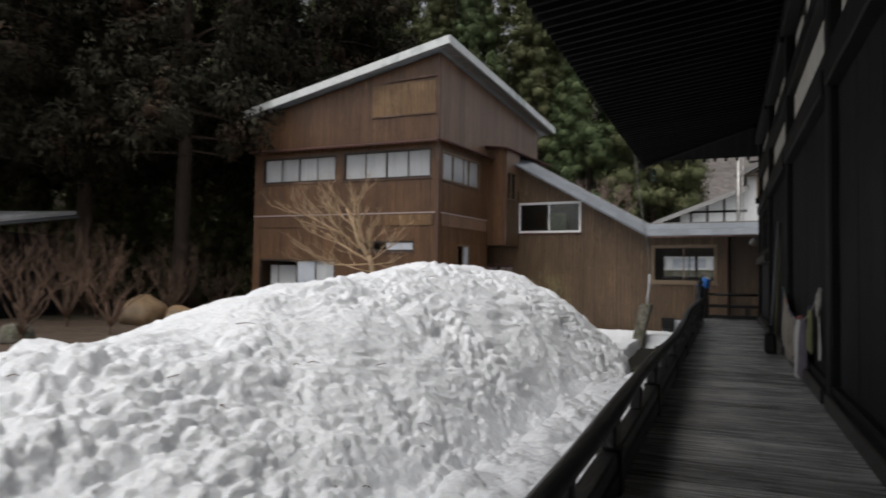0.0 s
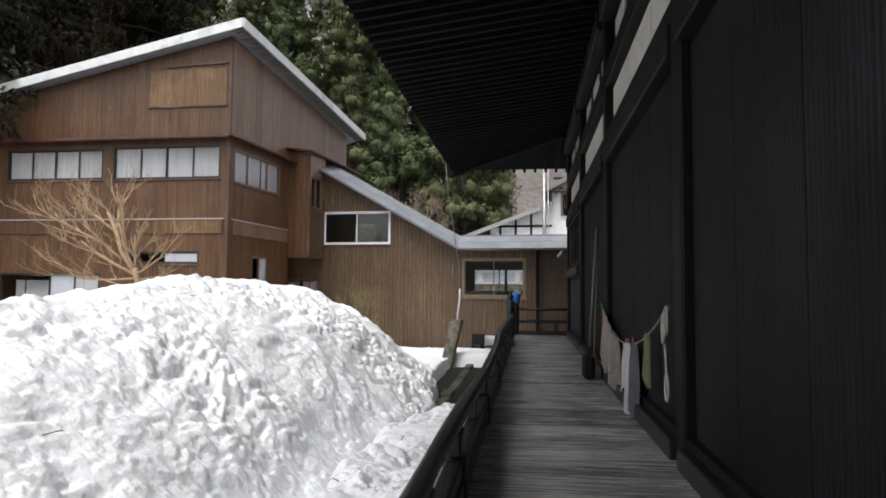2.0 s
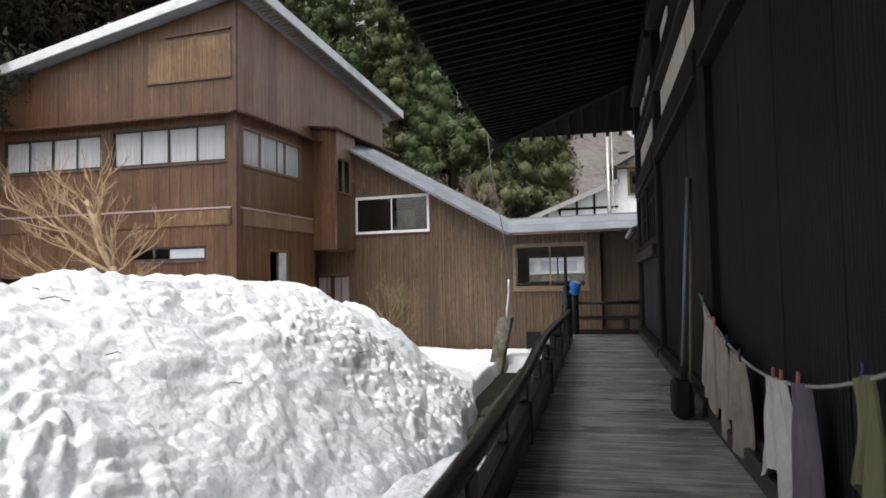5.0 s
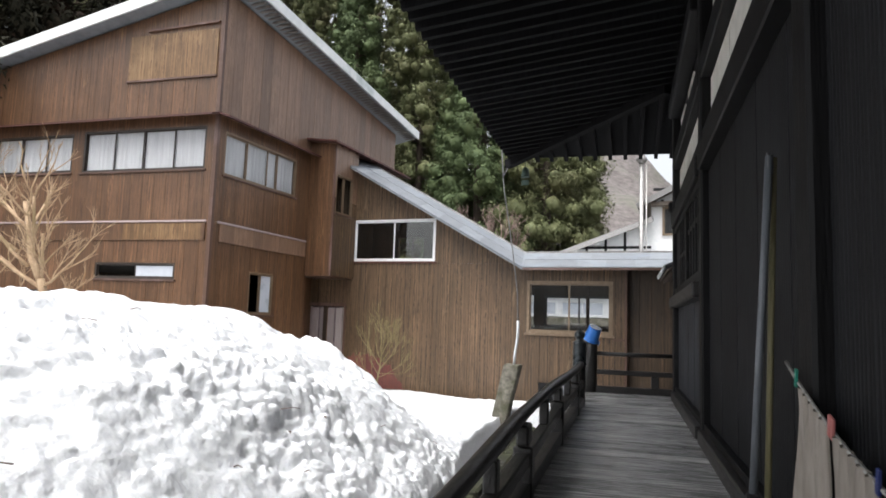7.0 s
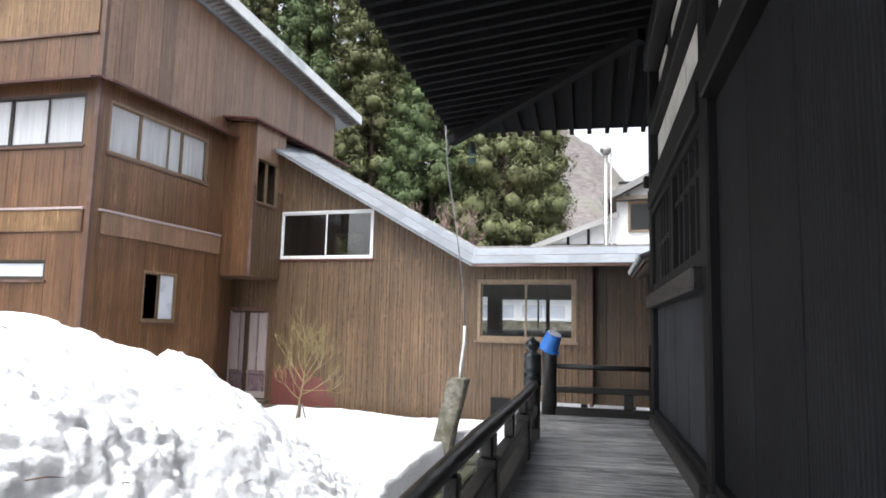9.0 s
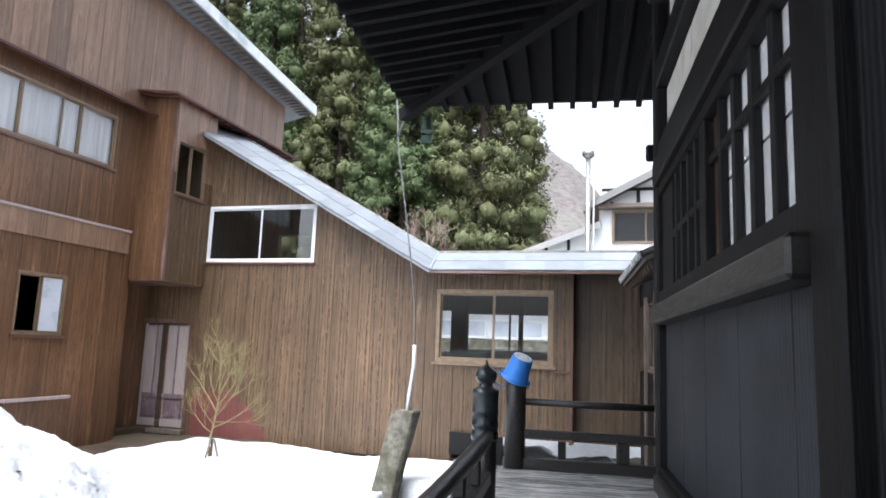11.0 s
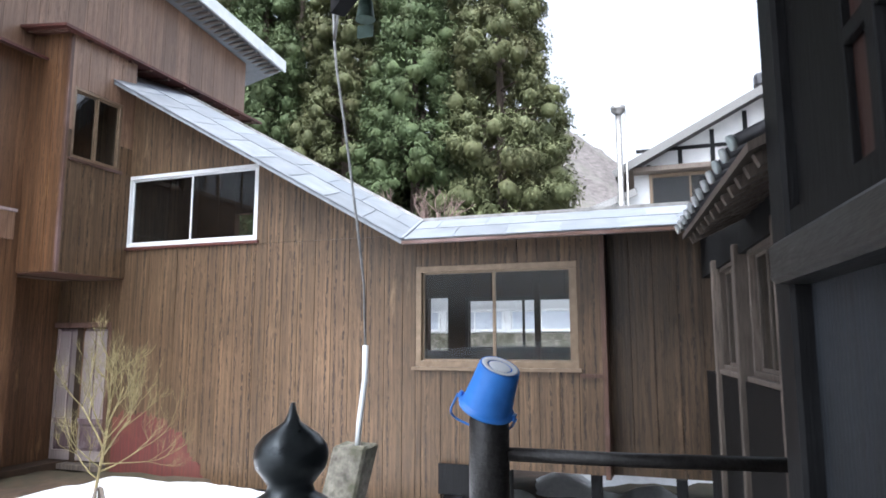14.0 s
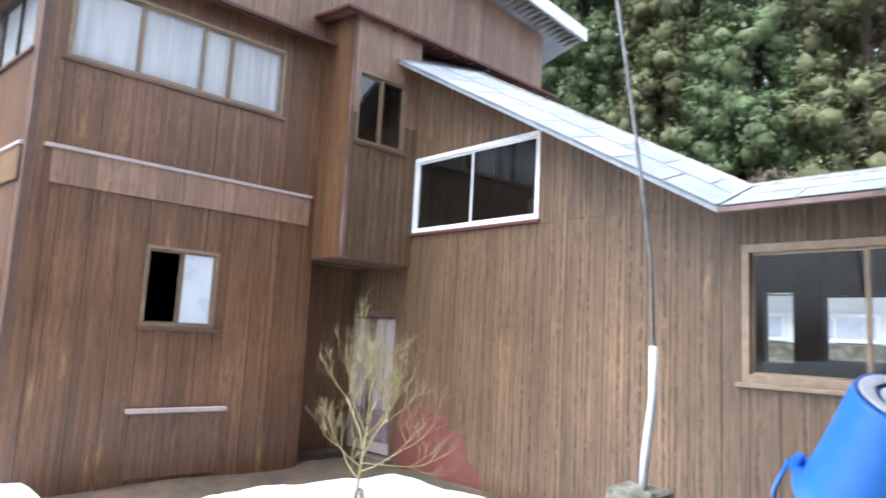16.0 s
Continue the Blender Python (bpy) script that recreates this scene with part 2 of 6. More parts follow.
ROOF_METAL = surface("painted_sheet_metal", (0.16, 0.175, 0.195), (0.25, 0.265, 0.285), 3, rough=0.55, metal=0.2, bump=0.08, stain=(0.22, 0.25, 0.29), stain_scale=1.2, vary=0.13)
FASCIA = surface("pale_fascia_metal", (0.62, 0.65, 0.66), (0.76, 0.78, 0.78), 3, rough=0.45, metal=0.1, bump=0.05, stain=(0.36, 0.42, 0.42), stain_scale=1.0, vary=0.06)
SOFFIT = surface("corrugated_soffit", (0.13, 0.12, 0.11), (0.22, 0.20, 0.18), 4, rough=0.7)
ALU = surface("white_aluminium", (0.68, 0.69, 0.70), (0.78, 0.78, 0.78), 8, rough=0.35, metal=0.1, bump=0.0, vary=0.03)
ALU_BROWN = surface("bronze_aluminium", (0.16, 0.115, 0.075), (0.24, 0.175, 0.12), 8, rough=0.35, metal=0.4, bump=0.0, vary=0.1)
ALU_DARK = surface("dark_window_frame", (0.02, 0.015, 0.012), (0.04, 0.03, 0.024), 8, rough=0.4, bump=0.0, vary=0.1)
CURTAIN = surface("white_curtain", (0.44, 0.445, 0.455), (0.60, 0.605, 0.61), 1.4, (9, 9, 0.4), rough=0.85, bump=0.1, vary=0.06)
FROSTED = surface("frosted_pane", (0.40, 0.43, 0.48), (0.49, 0.52, 0.57), 2.0, rough=0.3, bump=0.0, vary=0.05)
PAPER = surface("paper_screen", (0.62, 0.63, 0.64), (0.74, 0.75, 0.76), 3.0, rough=0.5, bump=0.0, vary=0.1)
GLASS = glass("window_glass", gloss=0.012)
GLASS_LINK = glass("corridor_glass", (0.88, 0.89, 0.89), 0.022, 0.01)
GLASS_DARK = glass("old_window_glass", (0.78, 0.80, 0.79), 0.08)
SNOW = surface("old_granular_snow", (0.66, 0.68, 0.715), (0.80, 0.81, 0.825), 14.0, rough=0.75, bump=1.0, fine=6, stain=(0.64, 0.655, 0.67), stain_scale=2.2, stain_at=(0.5, 0.8), vary=0, spec=0.25)
EARTH = surface("leaf_littered_earth", (0.030, 0.020, 0.013), (0.095, 0.060, 0.038), 3.0, rough=0.95, bump=0.6, stain=(0.045, 0.05, 0.022), stain_scale=0.25, vary=0)
MOSS = surface("mossy_wet_stone", (0.018, 0.020, 0.010), (0.06, 0.065, 0.028), 4.0, rough=0.8, bump=0.6, stain=(0.05, 0.045, 0.04))
CONCRETE = surface("weathered_concrete", (0.06, 0.056, 0.044), (0.21, 0.195, 0.16), 8.0, rough=0.95, bump=1.0, stain=(0.060, 0.060, 0.036), stain_scale=3.0, stain_at=(0.44, 0.62), vary=0.05)
SILL_STONE = surface("pale_foundation", (0.24, 0.24, 0.20), (0.36, 0.35, 0.30), 4.0, rough=0.85, bump=0.2)
BLUE_PLASTIC = surface("blue_plastic", (0.045, 0.21, 0.70), (0.06, 0.26, 0.78), 12.0, rough=0.38, bump=0.02, vary=0, rough_var=0.06)
BASE_WHITE = surface("scuffed_white_base", (0.70, 0.74, 0.80), (0.80, 0.82, 0.85), 14, rough=0.5, bump=0.05, vary=0)
PIPE_WHITE = surface("grey_white_conduit", (0.52, 0.54, 0.57), (0.62, 0.64, 0.66), 8, rough=0.4, bump=0.0)
WIRE = surface("grey_steel_wire", (0.12, 0.12, 0.12), (0.25, 0.25, 0.25), 8, rough=0.45, metal=0.6, bump=0.0)
STEEL = surface("dull_steel", (0.22, 0.21, 0.20), (0.42, 0.41, 0.40), 6, rough=0.4, metal=0.7, bump=0.05)
TILE = surface("glazed_roof_tile", (0.035, 0.035, 0.04), (0.09, 0.09, 0.10), 6, rough=0.35, bump=0.1, vary=0.25)
RAW_WOOD = surface("grey_old_timber", (0.07, 0.055, 0.045), (0.18, 0.145, 0.12), 3, (12, 12, 1), rough=0.75, bump=0.3)
DOOR_WOOD = surface("bleached_door_wood", (0.26, 0.21, 0.20), (0.40, 0.34, 0.32), 2.5, (18, 18, 0.8), rough=0.7, bump=0.2, stain=(0.30, 0.23, 0.24))
DOOR_PANEL = surface("worn_purple_brown_panel", (0.10, 0.06, 0.07), (0.22, 0.16, 0.17), 3.5, (6, 6, 1), rough=0.7, bump=0.3, stain=(0.30, 0.25, 0.26), stain_scale=4)
RED_STAIN = surface("red_painted_boards", (0.085, 0.030, 0.026), (0.155, 0.042, 0.036), 2.0, (14, 14, 0.6), rough=0.55, bump=0.2, stain=(0.16, 0.06, 0.04), stain_scale=1.2)
BARK = surface("cedar_bark", (0.05, 0.035, 0.027), (0.14, 0.105, 0.085), 3, (9, 9, 0.7), rough=0.95, bump=0.8)
BARK_PALE = surface("pale_bark", (0.17, 0.15, 0.13), (0.34, 0.31, 0.28), 3, (7, 7, 0.8), rough=0.95, bump=0.6)
TWIG_TAN = surface("tan_bare_branches", (0.22, 0.14, 0.08), (0.40, 0.29, 0.18), 6, rough=0.85, bump=0.2, stain=(0.22, 0.17, 0.08), stain_scale=1.5)
TWIG_PINK = surface("pinkish_bare_branches", (0.20, 0.13, 0.11), (0.34, 0.25, 0.22), 6, rough=0.9, bump=0.2)
TWIG_GREEN = surface("green_tan_branches", (0.13, 0.105, 0.045), (0.25, 0.205, 0.10), 6, rough=0.85, bump=0.2)
TWIG_BROWN = surface("brown_bare_twigs", (0.07, 0.042, 0.026), (0.16, 0.10, 0.07), 6, rough=0.95, bump=0.2)
LEAF_A = surface("cedar_foliage", (0.080, 0.096, 0.042), (0.142, 0.150, 0.066), 0.9, rough=0.7, bump=0, stain=(0.115, 0.095, 0.045), stain_scale=0.35, stain_at=(0.5, 0.85), vary=0.12, islands=True, spec=0.3)
LEAF_B = surface("cedar_foliage_fresh", (0.064, 0.098, 0.042), (0.120, 0.156, 0.066), 0.9, rough=0.7, bump=0, stain=(0.07, 0.085, 0.03), stain_scale=0.35, vary=0.12, islands=True, spec=0.3)
LEAF_YOUNG = surface("young_cedar_foliage", (0.075, 0.080, 0.038), (0.17, 0.17, 0.080), 0.9, rough=0.75, bump=0, stain=(0.14, 0.11, 0.06), stain_scale=0.35, vary=0.22, islands=True, spec=0.25)
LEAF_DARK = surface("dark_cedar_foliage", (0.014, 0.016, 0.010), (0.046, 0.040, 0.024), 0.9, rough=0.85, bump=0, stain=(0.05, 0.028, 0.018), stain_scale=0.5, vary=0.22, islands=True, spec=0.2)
BOULDER = surface("ochre_boulder", (0.16, 0.10, 0.05), (0.30, 0.20, 0.11), 3, rough=0.9, bump=0.6, stain=(0.2, 0.16, 0.12))
HILL = surface("bare_wooded_hill", (0.075, 0.064, 0.06), (0.18, 0.16, 0.153), 0.35, (1, 1, 2.5), rough=1.0, bump=0, stain=(0.13, 0.14, 0.10), stain_scale=0.03, vary=0)
POLE_GREY = surface("grey_painted_pole", (0.10, 0.11, 0.125), (0.16, 0.17, 0.19), 4, (8, 8, 1), rough=0.4, bump=0.05)
BAMBOO = surface("old_bamboo", (0.15, 0.135, 0.07), (0.26, 0.235, 0.13), 4, (8, 8, 1), rough=0.5, bump=0.1)
WET = surface("wet_dark_silt", (0.006, 0.006, 0.005), (0.02, 0.018, 0.014), 3, rough=0.8, bump=0.6, vary=0, spec=0.15)
CLOTH_GREY = surface("grey_white_cloth", (0.40, 0.39, 0.375), (0.58, 0.57, 0.55), 3, (6, 6, 1), rough=0.95, bump=0.3, vary=0.1)
CLOTH_MAUVE = surface("mauve_cloth", (0.14, 0.12, 0.15), (0.22, 0.19, 0.23), 3, (6, 6, 1), rough=0.95, bump=0.3)
CLOTH_GREEN = surface("pale_green_cloth", (0.14, 0.145, 0.07), (0.22, 0.225, 0.12), 3, (6, 6, 1), rough=0.95, bump=0.3)
CLOTH_BROWN = surface("brown_grey_cloth", (0.19, 0.165, 0.14), (0.31, 0.275, 0.24), 3, (6, 6, 1), rough=0.95, bump=0.3)
ROPE = surface("white_rope", (0.36, 0.35, 0.32), (0.52, 0.50, 0.46), 20, rough=0.95, bump=0.5)
GREEN_PLASTIC = surface("green_plastic", (0.02, 0.22, 0.16), (0.03, 0.28, 0.2), 12, rough=0.4, bump=0, vary=0)
PINK_PLASTIC = surface("pink_plastic", (0.45, 0.14, 0.13), (0.5, 0.2, 0.18), 12, rough=0.4, bump=0, vary=0)
NAVY_PLASTIC = surface("navy_plastic", (0.02, 0.03, 0.12), (0.03, 0.045, 0.18), 12, rough=0.4, bump=0, vary=0)
BRONZE = surface("green_bronze", (0.03, 0.05, 0.04), (0.08, 0.12, 0.10), 8, rough=0.6, metal=0.5, bump=0.1)
SHUTTER_RED = surface("dark_red_brown_panel", (0.020, 0.009, 0.007), (0.045, 0.019, 0.014), 3, (10, 10, 1), rough=0.5, bump=0.2)
SHUTTER_BROWN = surface("brown_shutter_wood", (0.030, 0.016, 0.009), (0.075, 0.042, 0.022), 3, (10, 10, 1), rough=0.45, bump=0.2)
CAP_METAL = surface("dark_post_cap", (0.024, 0.030, 0.034), (0.075, 0.085, 0.090), 7, rough=0.30, metal=0.6, bump=0.12)


# ---- building blocks
def mesh(name, verts, faces, material, smooth=False):
    me = bpy.data.meshes.new(name)
    me.from_pydata([tuple(v) for v in verts], [], [tuple(f) for f in faces])
    me.materials.append(material)
    if smooth:
        me.polygons.foreach_set("use_smooth", [True] * len(me.polygons))
    me.update()
    return me


def part(name, bm, material, parent, label=""):
    """Link a bmesh, or a mesh, as one object under a thing or under a part."""
    if isinstance(bm, bmesh.types.BMesh):
        me = bpy.data.meshes.new(name)
        bm.to_mesh(me)
        bm.free()
        me.materials.append(material)
    else:
        me = bm
    ob = new(name, me)
    if parent is not None:
        ob.parent = parent
    if label:
        ob["label"] = label
    return ob


def thing(name, label, category, m=None, group=""):
    ob = new(name)
    ob.empty_display_size = 0.2
    if m is not None:
        ob.matrix_basis = m
    return tagged(ob, label, category, group)


def structure(ob, label="", category=""):
    return tagged(ob, label, category, kind="structure")


def box(x0, x1, y0, y1, z0, z1, bevel=0.0, bm=None, m=None):
    bm = bm or bmesh.new()
    made = bmesh.ops.create_cube(bm, size=1)["verts"]
    bmesh.ops.scale(bm, vec=(abs(x1 - x0), abs(y1 - y0), abs(z1 - z0)), verts=made)
    bmesh.ops.translate(bm, vec=((x0 + x1) / 2, (y0 + y1) / 2, (z0 + z1) / 2), verts=made)
    if bevel:
        edges = list({e for v in made for e in v.link_edges})
        res = bmesh.ops.bevel(bm, geom=edges, offset=bevel, segments=1, affect="EDGES")
        made = list({v for f in res["faces"] for v in f.verts} | {v for v in made if v.is_valid})
    if m is not None:
        bmesh.ops.transform(bm, matrix=m, verts=made)
    return bm


def bar(a, b, w, h, bevel=0.0, bm=None):
    """A squared timber from a to b, w wide and h high."""
    a, b = Vector(a), Vector(b)
    d = b - a
    m = Matrix.Translation((a + b) / 2) @ d.to_track_quat("Y", "Z").to_matrix().to_4x4()
    return box(-w / 2, w / 2, -d.length / 2, d.length / 2, -h / 2, h / 2, bevel, bm, m)


def rod(points, radii, sides=8, bm=None):
    """A round bar along points, with a radius at each."""
    bm = bm or bmesh.new()
    pts = [Vector(p) for p in points]
    rings = []
    up = Vector((0.31, 0.17, 0.93))
    for i, p in enumerate(pts):
        d = (pts[min(i + 1, len(pts) - 1)] - pts[max(i - 1, 0)]).normalized()
        side = d.cross(up)
        if side.length < 0.1:
            side = d.cross(Vector((1, 0, 0)))
        side.normalize()
        other = d.cross(side)
        r = radii[i] if isinstance(radii, (list, tuple)) else radii
        rings.append([bm.verts.new(p + (side * math.cos(a) + other * math.sin(a)) * r) for a in (2 * math.pi * k / sides for k in range(sides))])
    for r0, r1 in zip(rings, rings[1:]):
        for k in range(sides):
            f = bm.faces.new((r0[k], r0[(k + 1) % sides], r1[(k + 1) % sides], r1[k]))
            f.smooth = True
    made = [bm.faces.new(rings[0]), bm.faces.new(rings[-1][::-1])]
    made += {f for ring in rings for v in ring for f in v.link_faces}
    bmesh.ops.recalc_face_normals(bm, faces=list(set(made)))
    return bm


def lathe(profile, sides=24, cap=True):
    """A turned shape from (radius, height) pairs."""
    bm = bmesh.new()
    rings = [[bm.verts.new((r * math.cos(2 * math.pi * k / sides), r * math.sin(2 * math.pi * k / sides), z)) for k in range(sides)] for r, z in profile]
    for r0, r1 in zip(rings, rings[1:]):
        for k in range(sides):
            bm.faces.new((r0[k], r0[(k + 1) % sides], r1[(k + 1) % sides], r1[k])).smooth = True
    if cap:
        bm.faces.new(rings[0][::-1])
        bm.faces.new(rings[-1])
    bmesh.ops.recalc_face_normals(bm, faces=bm.faces)
    return bm


def slab(corners, thick):
    """A sheet on four corners, its top as given, thick downwards."""
    bm = bmesh.new()
    top = [bm.verts.new(c) for c in corners]
    low = [bm.verts.new((c[0], c[1], c[2] - thick)) for c in corners]
    n = len(corners)
    bm.faces.new(top)
    bm.faces.new(low[::-1])
    for k in range(n):
        bm.faces.new((top[k], low[k], low[(k + 1) % n], top[(k + 1) % n]))
    bmesh.ops.recalc_face_normals(bm, faces=bm.faces)
    return bm


def tree_noise(x, y, seed=0):
    """Smooth value noise on arrays, 0 to 1."""
    xi, yi = np.floor(x).astype(np.int64), np.floor(y).astype(np.int64)
    xf, yf = x - xi, y - yi
    xf, yf = xf * xf * (3 - 2 * xf), yf * yf * (3 - 2 * yf)

    def h(a, b):
        n = (a * 374761393 + b * 668265263 + seed * 982451653) & 0x7FFFFFFF
        n = ((n ^ (n >> 13)) * 1274126177) & 0x7FFFFFFF
        n = ((n ^ (n >> 16)) * 668265263) & 0x7FFFFFFF
        return (n & 0xFFFF) / 65535.0
    return (h(xi, yi) * (1 - xf) + h(xi + 1, yi) * xf) * (1 - yf) + (h(xi, yi + 1) * (1 - xf) + h(xi + 1, yi + 1) * xf) * yf


def grid_mesh(name, xs, ys, zs, material):
    """A height sheet: zs has one row for each y."""
    gx, gy = np.meshgrid(xs, ys)
    verts = np.stack([gx.ravel(), gy.ravel(), zs.ravel()], 1)
    nx, ny = len(xs), len(ys)
    i = (np.arange(ny - 1)[:, None] * nx + np.arange(nx - 1)[None, :]).ravel()
    faces = np.stack([i, i + 1, i + nx + 1, i + nx], 1)
    return mesh(name, verts.tolist(), faces.tolist(), material, True)


# ---- facades of vertical boards, with real openings
def cells(x0, x1, openings, width):
    """Columns of a boarded wall: regular boards, cut at the sides of the openings."""
    cuts = {round(x0, 3), round(x1, 3)}
    n = max(1, round((x1 - x0) / width))
    cuts |= {round(x0 + (x1 - x0) * k / n, 3) for k in range(n + 1)}
    sides = [v for o in openings for v in o[:2]]
    cuts = {c for c in cuts if all(abs(c - s) > 0.06 for s in sides)} | {round(s, 3) for s in sides} | {round(x0, 3), round(x1, 3)}
    cuts = sorted(c for c in cuts if x0 - 1e-6 <= c <= x1 + 1e-6)
    return list(zip(cuts, cuts[1:]))


def spans(a, b, z0, top, openings):
    """The uprights of one column that stand clear of the openings: (low, high at a, high at b)."""
    mid, out, low = (a + b) / 2, [], z0
    for o in sorted((o for o in openings if o[0] - 1e-3 <= mid <= o[1] + 1e-3), key=lambda o: o[2]):
        if o[2] > low + 0.02:
            out.append((low, o[2], o[2]))
        low = max(low, o[3])
    if min(top(a), top(b)) > low + 0.02:
        out.append((low, top(a), top(b)))
    return out


def prism(a, b, low, ta, tb, y0, y1):
    v = [(a, y0, low), (b, y0, low), (b, y1, low), (a, y1, low), (a, y0, ta), (b, y0, tb), (b, y1, tb), (a, y1, ta)]
    f = [(0, 1, 5, 4), (1, 2, 6, 5), (2, 3, 7, 6), (3, 0, 4, 7), (4, 5, 6, 7), (3, 2, 1, 0)]
    return v, f


def facade(parent, m, x0, x1, z0, top, openings, width, board, name="wall", zones=()):
    """A wall part with its boards as pieces. In m: x along the face, y inwards. zones: (z from, material) above which boards change."""
    verts, faces = [], []
    wall_boards = []
    for a, b in cells(x0, x1, openings, width):
        for low, ta, tb in spans(a, b, z0, top, openings):
            v, f = prism(a, b, low, ta, tb, 0.0, 0.14)
            k = len(verts)
            verts += v
            faces += [tuple(i + k for i in q) for q in f]
            cuts = [low] + [z for z, _ in zones if low + 0.1 < z < min(ta, tb) - 0.1] + [None]
            for c0, c1 in zip(cuts, cuts[1:]):
                mat = board
                for z, other in zones:
                    if c0 >= z - 0.05:
                        mat = other
                wall_boards.append((a, b, c0, ta if c1 is None else c1 - 0.004, tb if c1 is None else c1 - 0.004, mat))
    wall = part(name, mesh(name, verts, faces, WALL_CORE), WALL_CORE, parent)
    wall.matrix_basis = m
    rng = random.Random(int(abs(x0 * 7 + z0 * 13) * 100))
    for a, b, low, ta, tb, mat in wall_boards:
        proud = 0.022 + rng.random() * 0.005
        v, f = prism(a + 0.004, b - 0.004, low, ta, tb, -proud, -0.002)
        part("board", mesh("board", v, f, mat), mat, wall)
    return wall


def window(parent, m, x0, x1, z0, z1, frame_mat, fills, sill=None, frame_w=0.05, depth=0.09, name="window", label="", glazing=None, widths=None):
    """A sliding window. fills: one of 'curtain', 'frosted', 'dark' for each leaf."""
    glazing = glazing or GLASS
    win = part(name, box(x0, x1, -0.02, depth, z0, z0 + frame_w, 0.004), frame_mat, parent, label)
    win.matrix_basis = m
    part("frame_head", box(x0, x1, -0.02, depth, z1 - frame_w, z1, 0.004), frame_mat, win)
    part("frame_jamb", box(x0, x0 + frame_w, -0.02, depth, z0 + frame_w, z1 - frame_w, 0.004), frame_mat, win)
    part("frame_jamb", box(x1 - frame_w, x1, -0.02, depth, z0 + frame_w, z1 - frame_w, 0.004), frame_mat, win)
    n = len(fills)
    widths = widths or [1.0] * n
    share = (x1 - x0 - 2 * frame_w) / sum(widths)
    for i, fill in enumerate(fills):
        w = share * widths[i]
        a = x0 + frame_w + share * sum(widths[:i])
        y = 0.012 if i % 2 else 0.042
        s = 0.028
        bm = box(a, a + s, y, y + 0.026, z0 + frame_w, z1 - frame_w)
        box(a + w - s, a + w, y, y + 0.026, z0 + frame_w, z1 - frame_w, 0, bm)
        box(a + s, a + w - s, y, y + 0.026, z0 + frame_w, z0 + frame_w + s, 0, bm)
        box(a + s, a + w - s, y, y + 0.026, z1 - frame_w - s, z1 - frame_w, 0, bm)
        part("sash", bm, frame_mat, win)
        if fill == "frosted":
            part("pane", box(a + s, a + w - s, y + 0.010, y + 0.016, z0 + frame_w + s, z1 - frame_w - s), FROSTED, win, "frosted pane")
        elif fill != "open":
            p = part("pane", box(a + s, a + w - s, y + 0.010, y + 0.015, z0 + frame_w + s, z1 - frame_w - s), glazing, win, "clear glass pane")
            p.visible_shadow = False
        if fill == "curtain":
            k = 28
            xs = [a + w * j / k for j in range(k + 1)]
            off = (i * 1.7) % 3
            ys = [0.080 + 0.007 * math.sin(j * 1.35 + off) + 0.005 * math.sin(j * 0.5 + off * 2) for j in range(k + 1)]
            vs = [(x, yy, z) for x, yy in zip(xs, ys) for z in (z0 + 0.02, z1 - 0.02)]
            vs += [(x, yy + 0.006, z) for x, yy in zip(xs, ys) for z in (z0 + 0.02, z1 - 0.02)]
            q = 2 * (k + 1)
            fs = [(2 * j, 2 * j + 2, 2 * j + 3, 2 * j + 1) for j in range(k)] + [(q + 2 * j, q + 2 * j + 1, q + 2 * j + 3, q + 2 * j + 2) for j in range(k)]
            part("curtain", mesh("curtain", vs, fs, CURTAIN, True), CURTAIN, win, "white gathered net curtain")
    if sill:
        part("window_sill", box(x0 - 0.05, x1 + 0.05, -0.07, 0.0, z0 - 0.05, z0, 0.006), sill, win)
    return win

# ---- ground and snow
def ground_height(x, y):
    dx, dy = x - 3.29, y + 0.29
    c, s = math.cos(radians(6.3)), math.sin(radians(6.3))
    u, v = dx * c + dy * s, -dx * s + dy * c
    z = np.full_like(x, -1.45)
    z = np.where((v > 25.3) & (u > -9), -1.12, z)
    z = np.where(u < -7, -0.9, z)
    z = z + np.clip(y - 40, 0, None) * 0.16 + np.clip(-x - 30, 0, None) * 0.12
    return z + 0.12 * (tree_noise(x * 0.8, y * 0.8, 3) - 0.5) + 0.06 * (tree_noise(x * 3, y * 3, 4) - 0.5)


gx = np.concatenate([np.linspace(-2500, -60, 24), np.linspace(-58, -24, 40), np.linspace(-23.5, 14, 160), np.linspace(16, 60, 30), np.linspace(80, 2500, 20)])
gy = np.concatenate([np.linspace(-2500, -40, 20), np.linspace(-38, -8, 24), np.linspace(-7.5, 34, 180), np.linspace(35, 90, 50), np.linspace(100, 2500, 24)])
mx, my = np.meshgrid(gx, gy)
structure(part("ground", grid_mesh("ground", gx, gy, np.minimum(ground_height(mx, my), 26.0), EARTH), EARTH, None), "brown leaf-littered earth around the buildings", "ground")


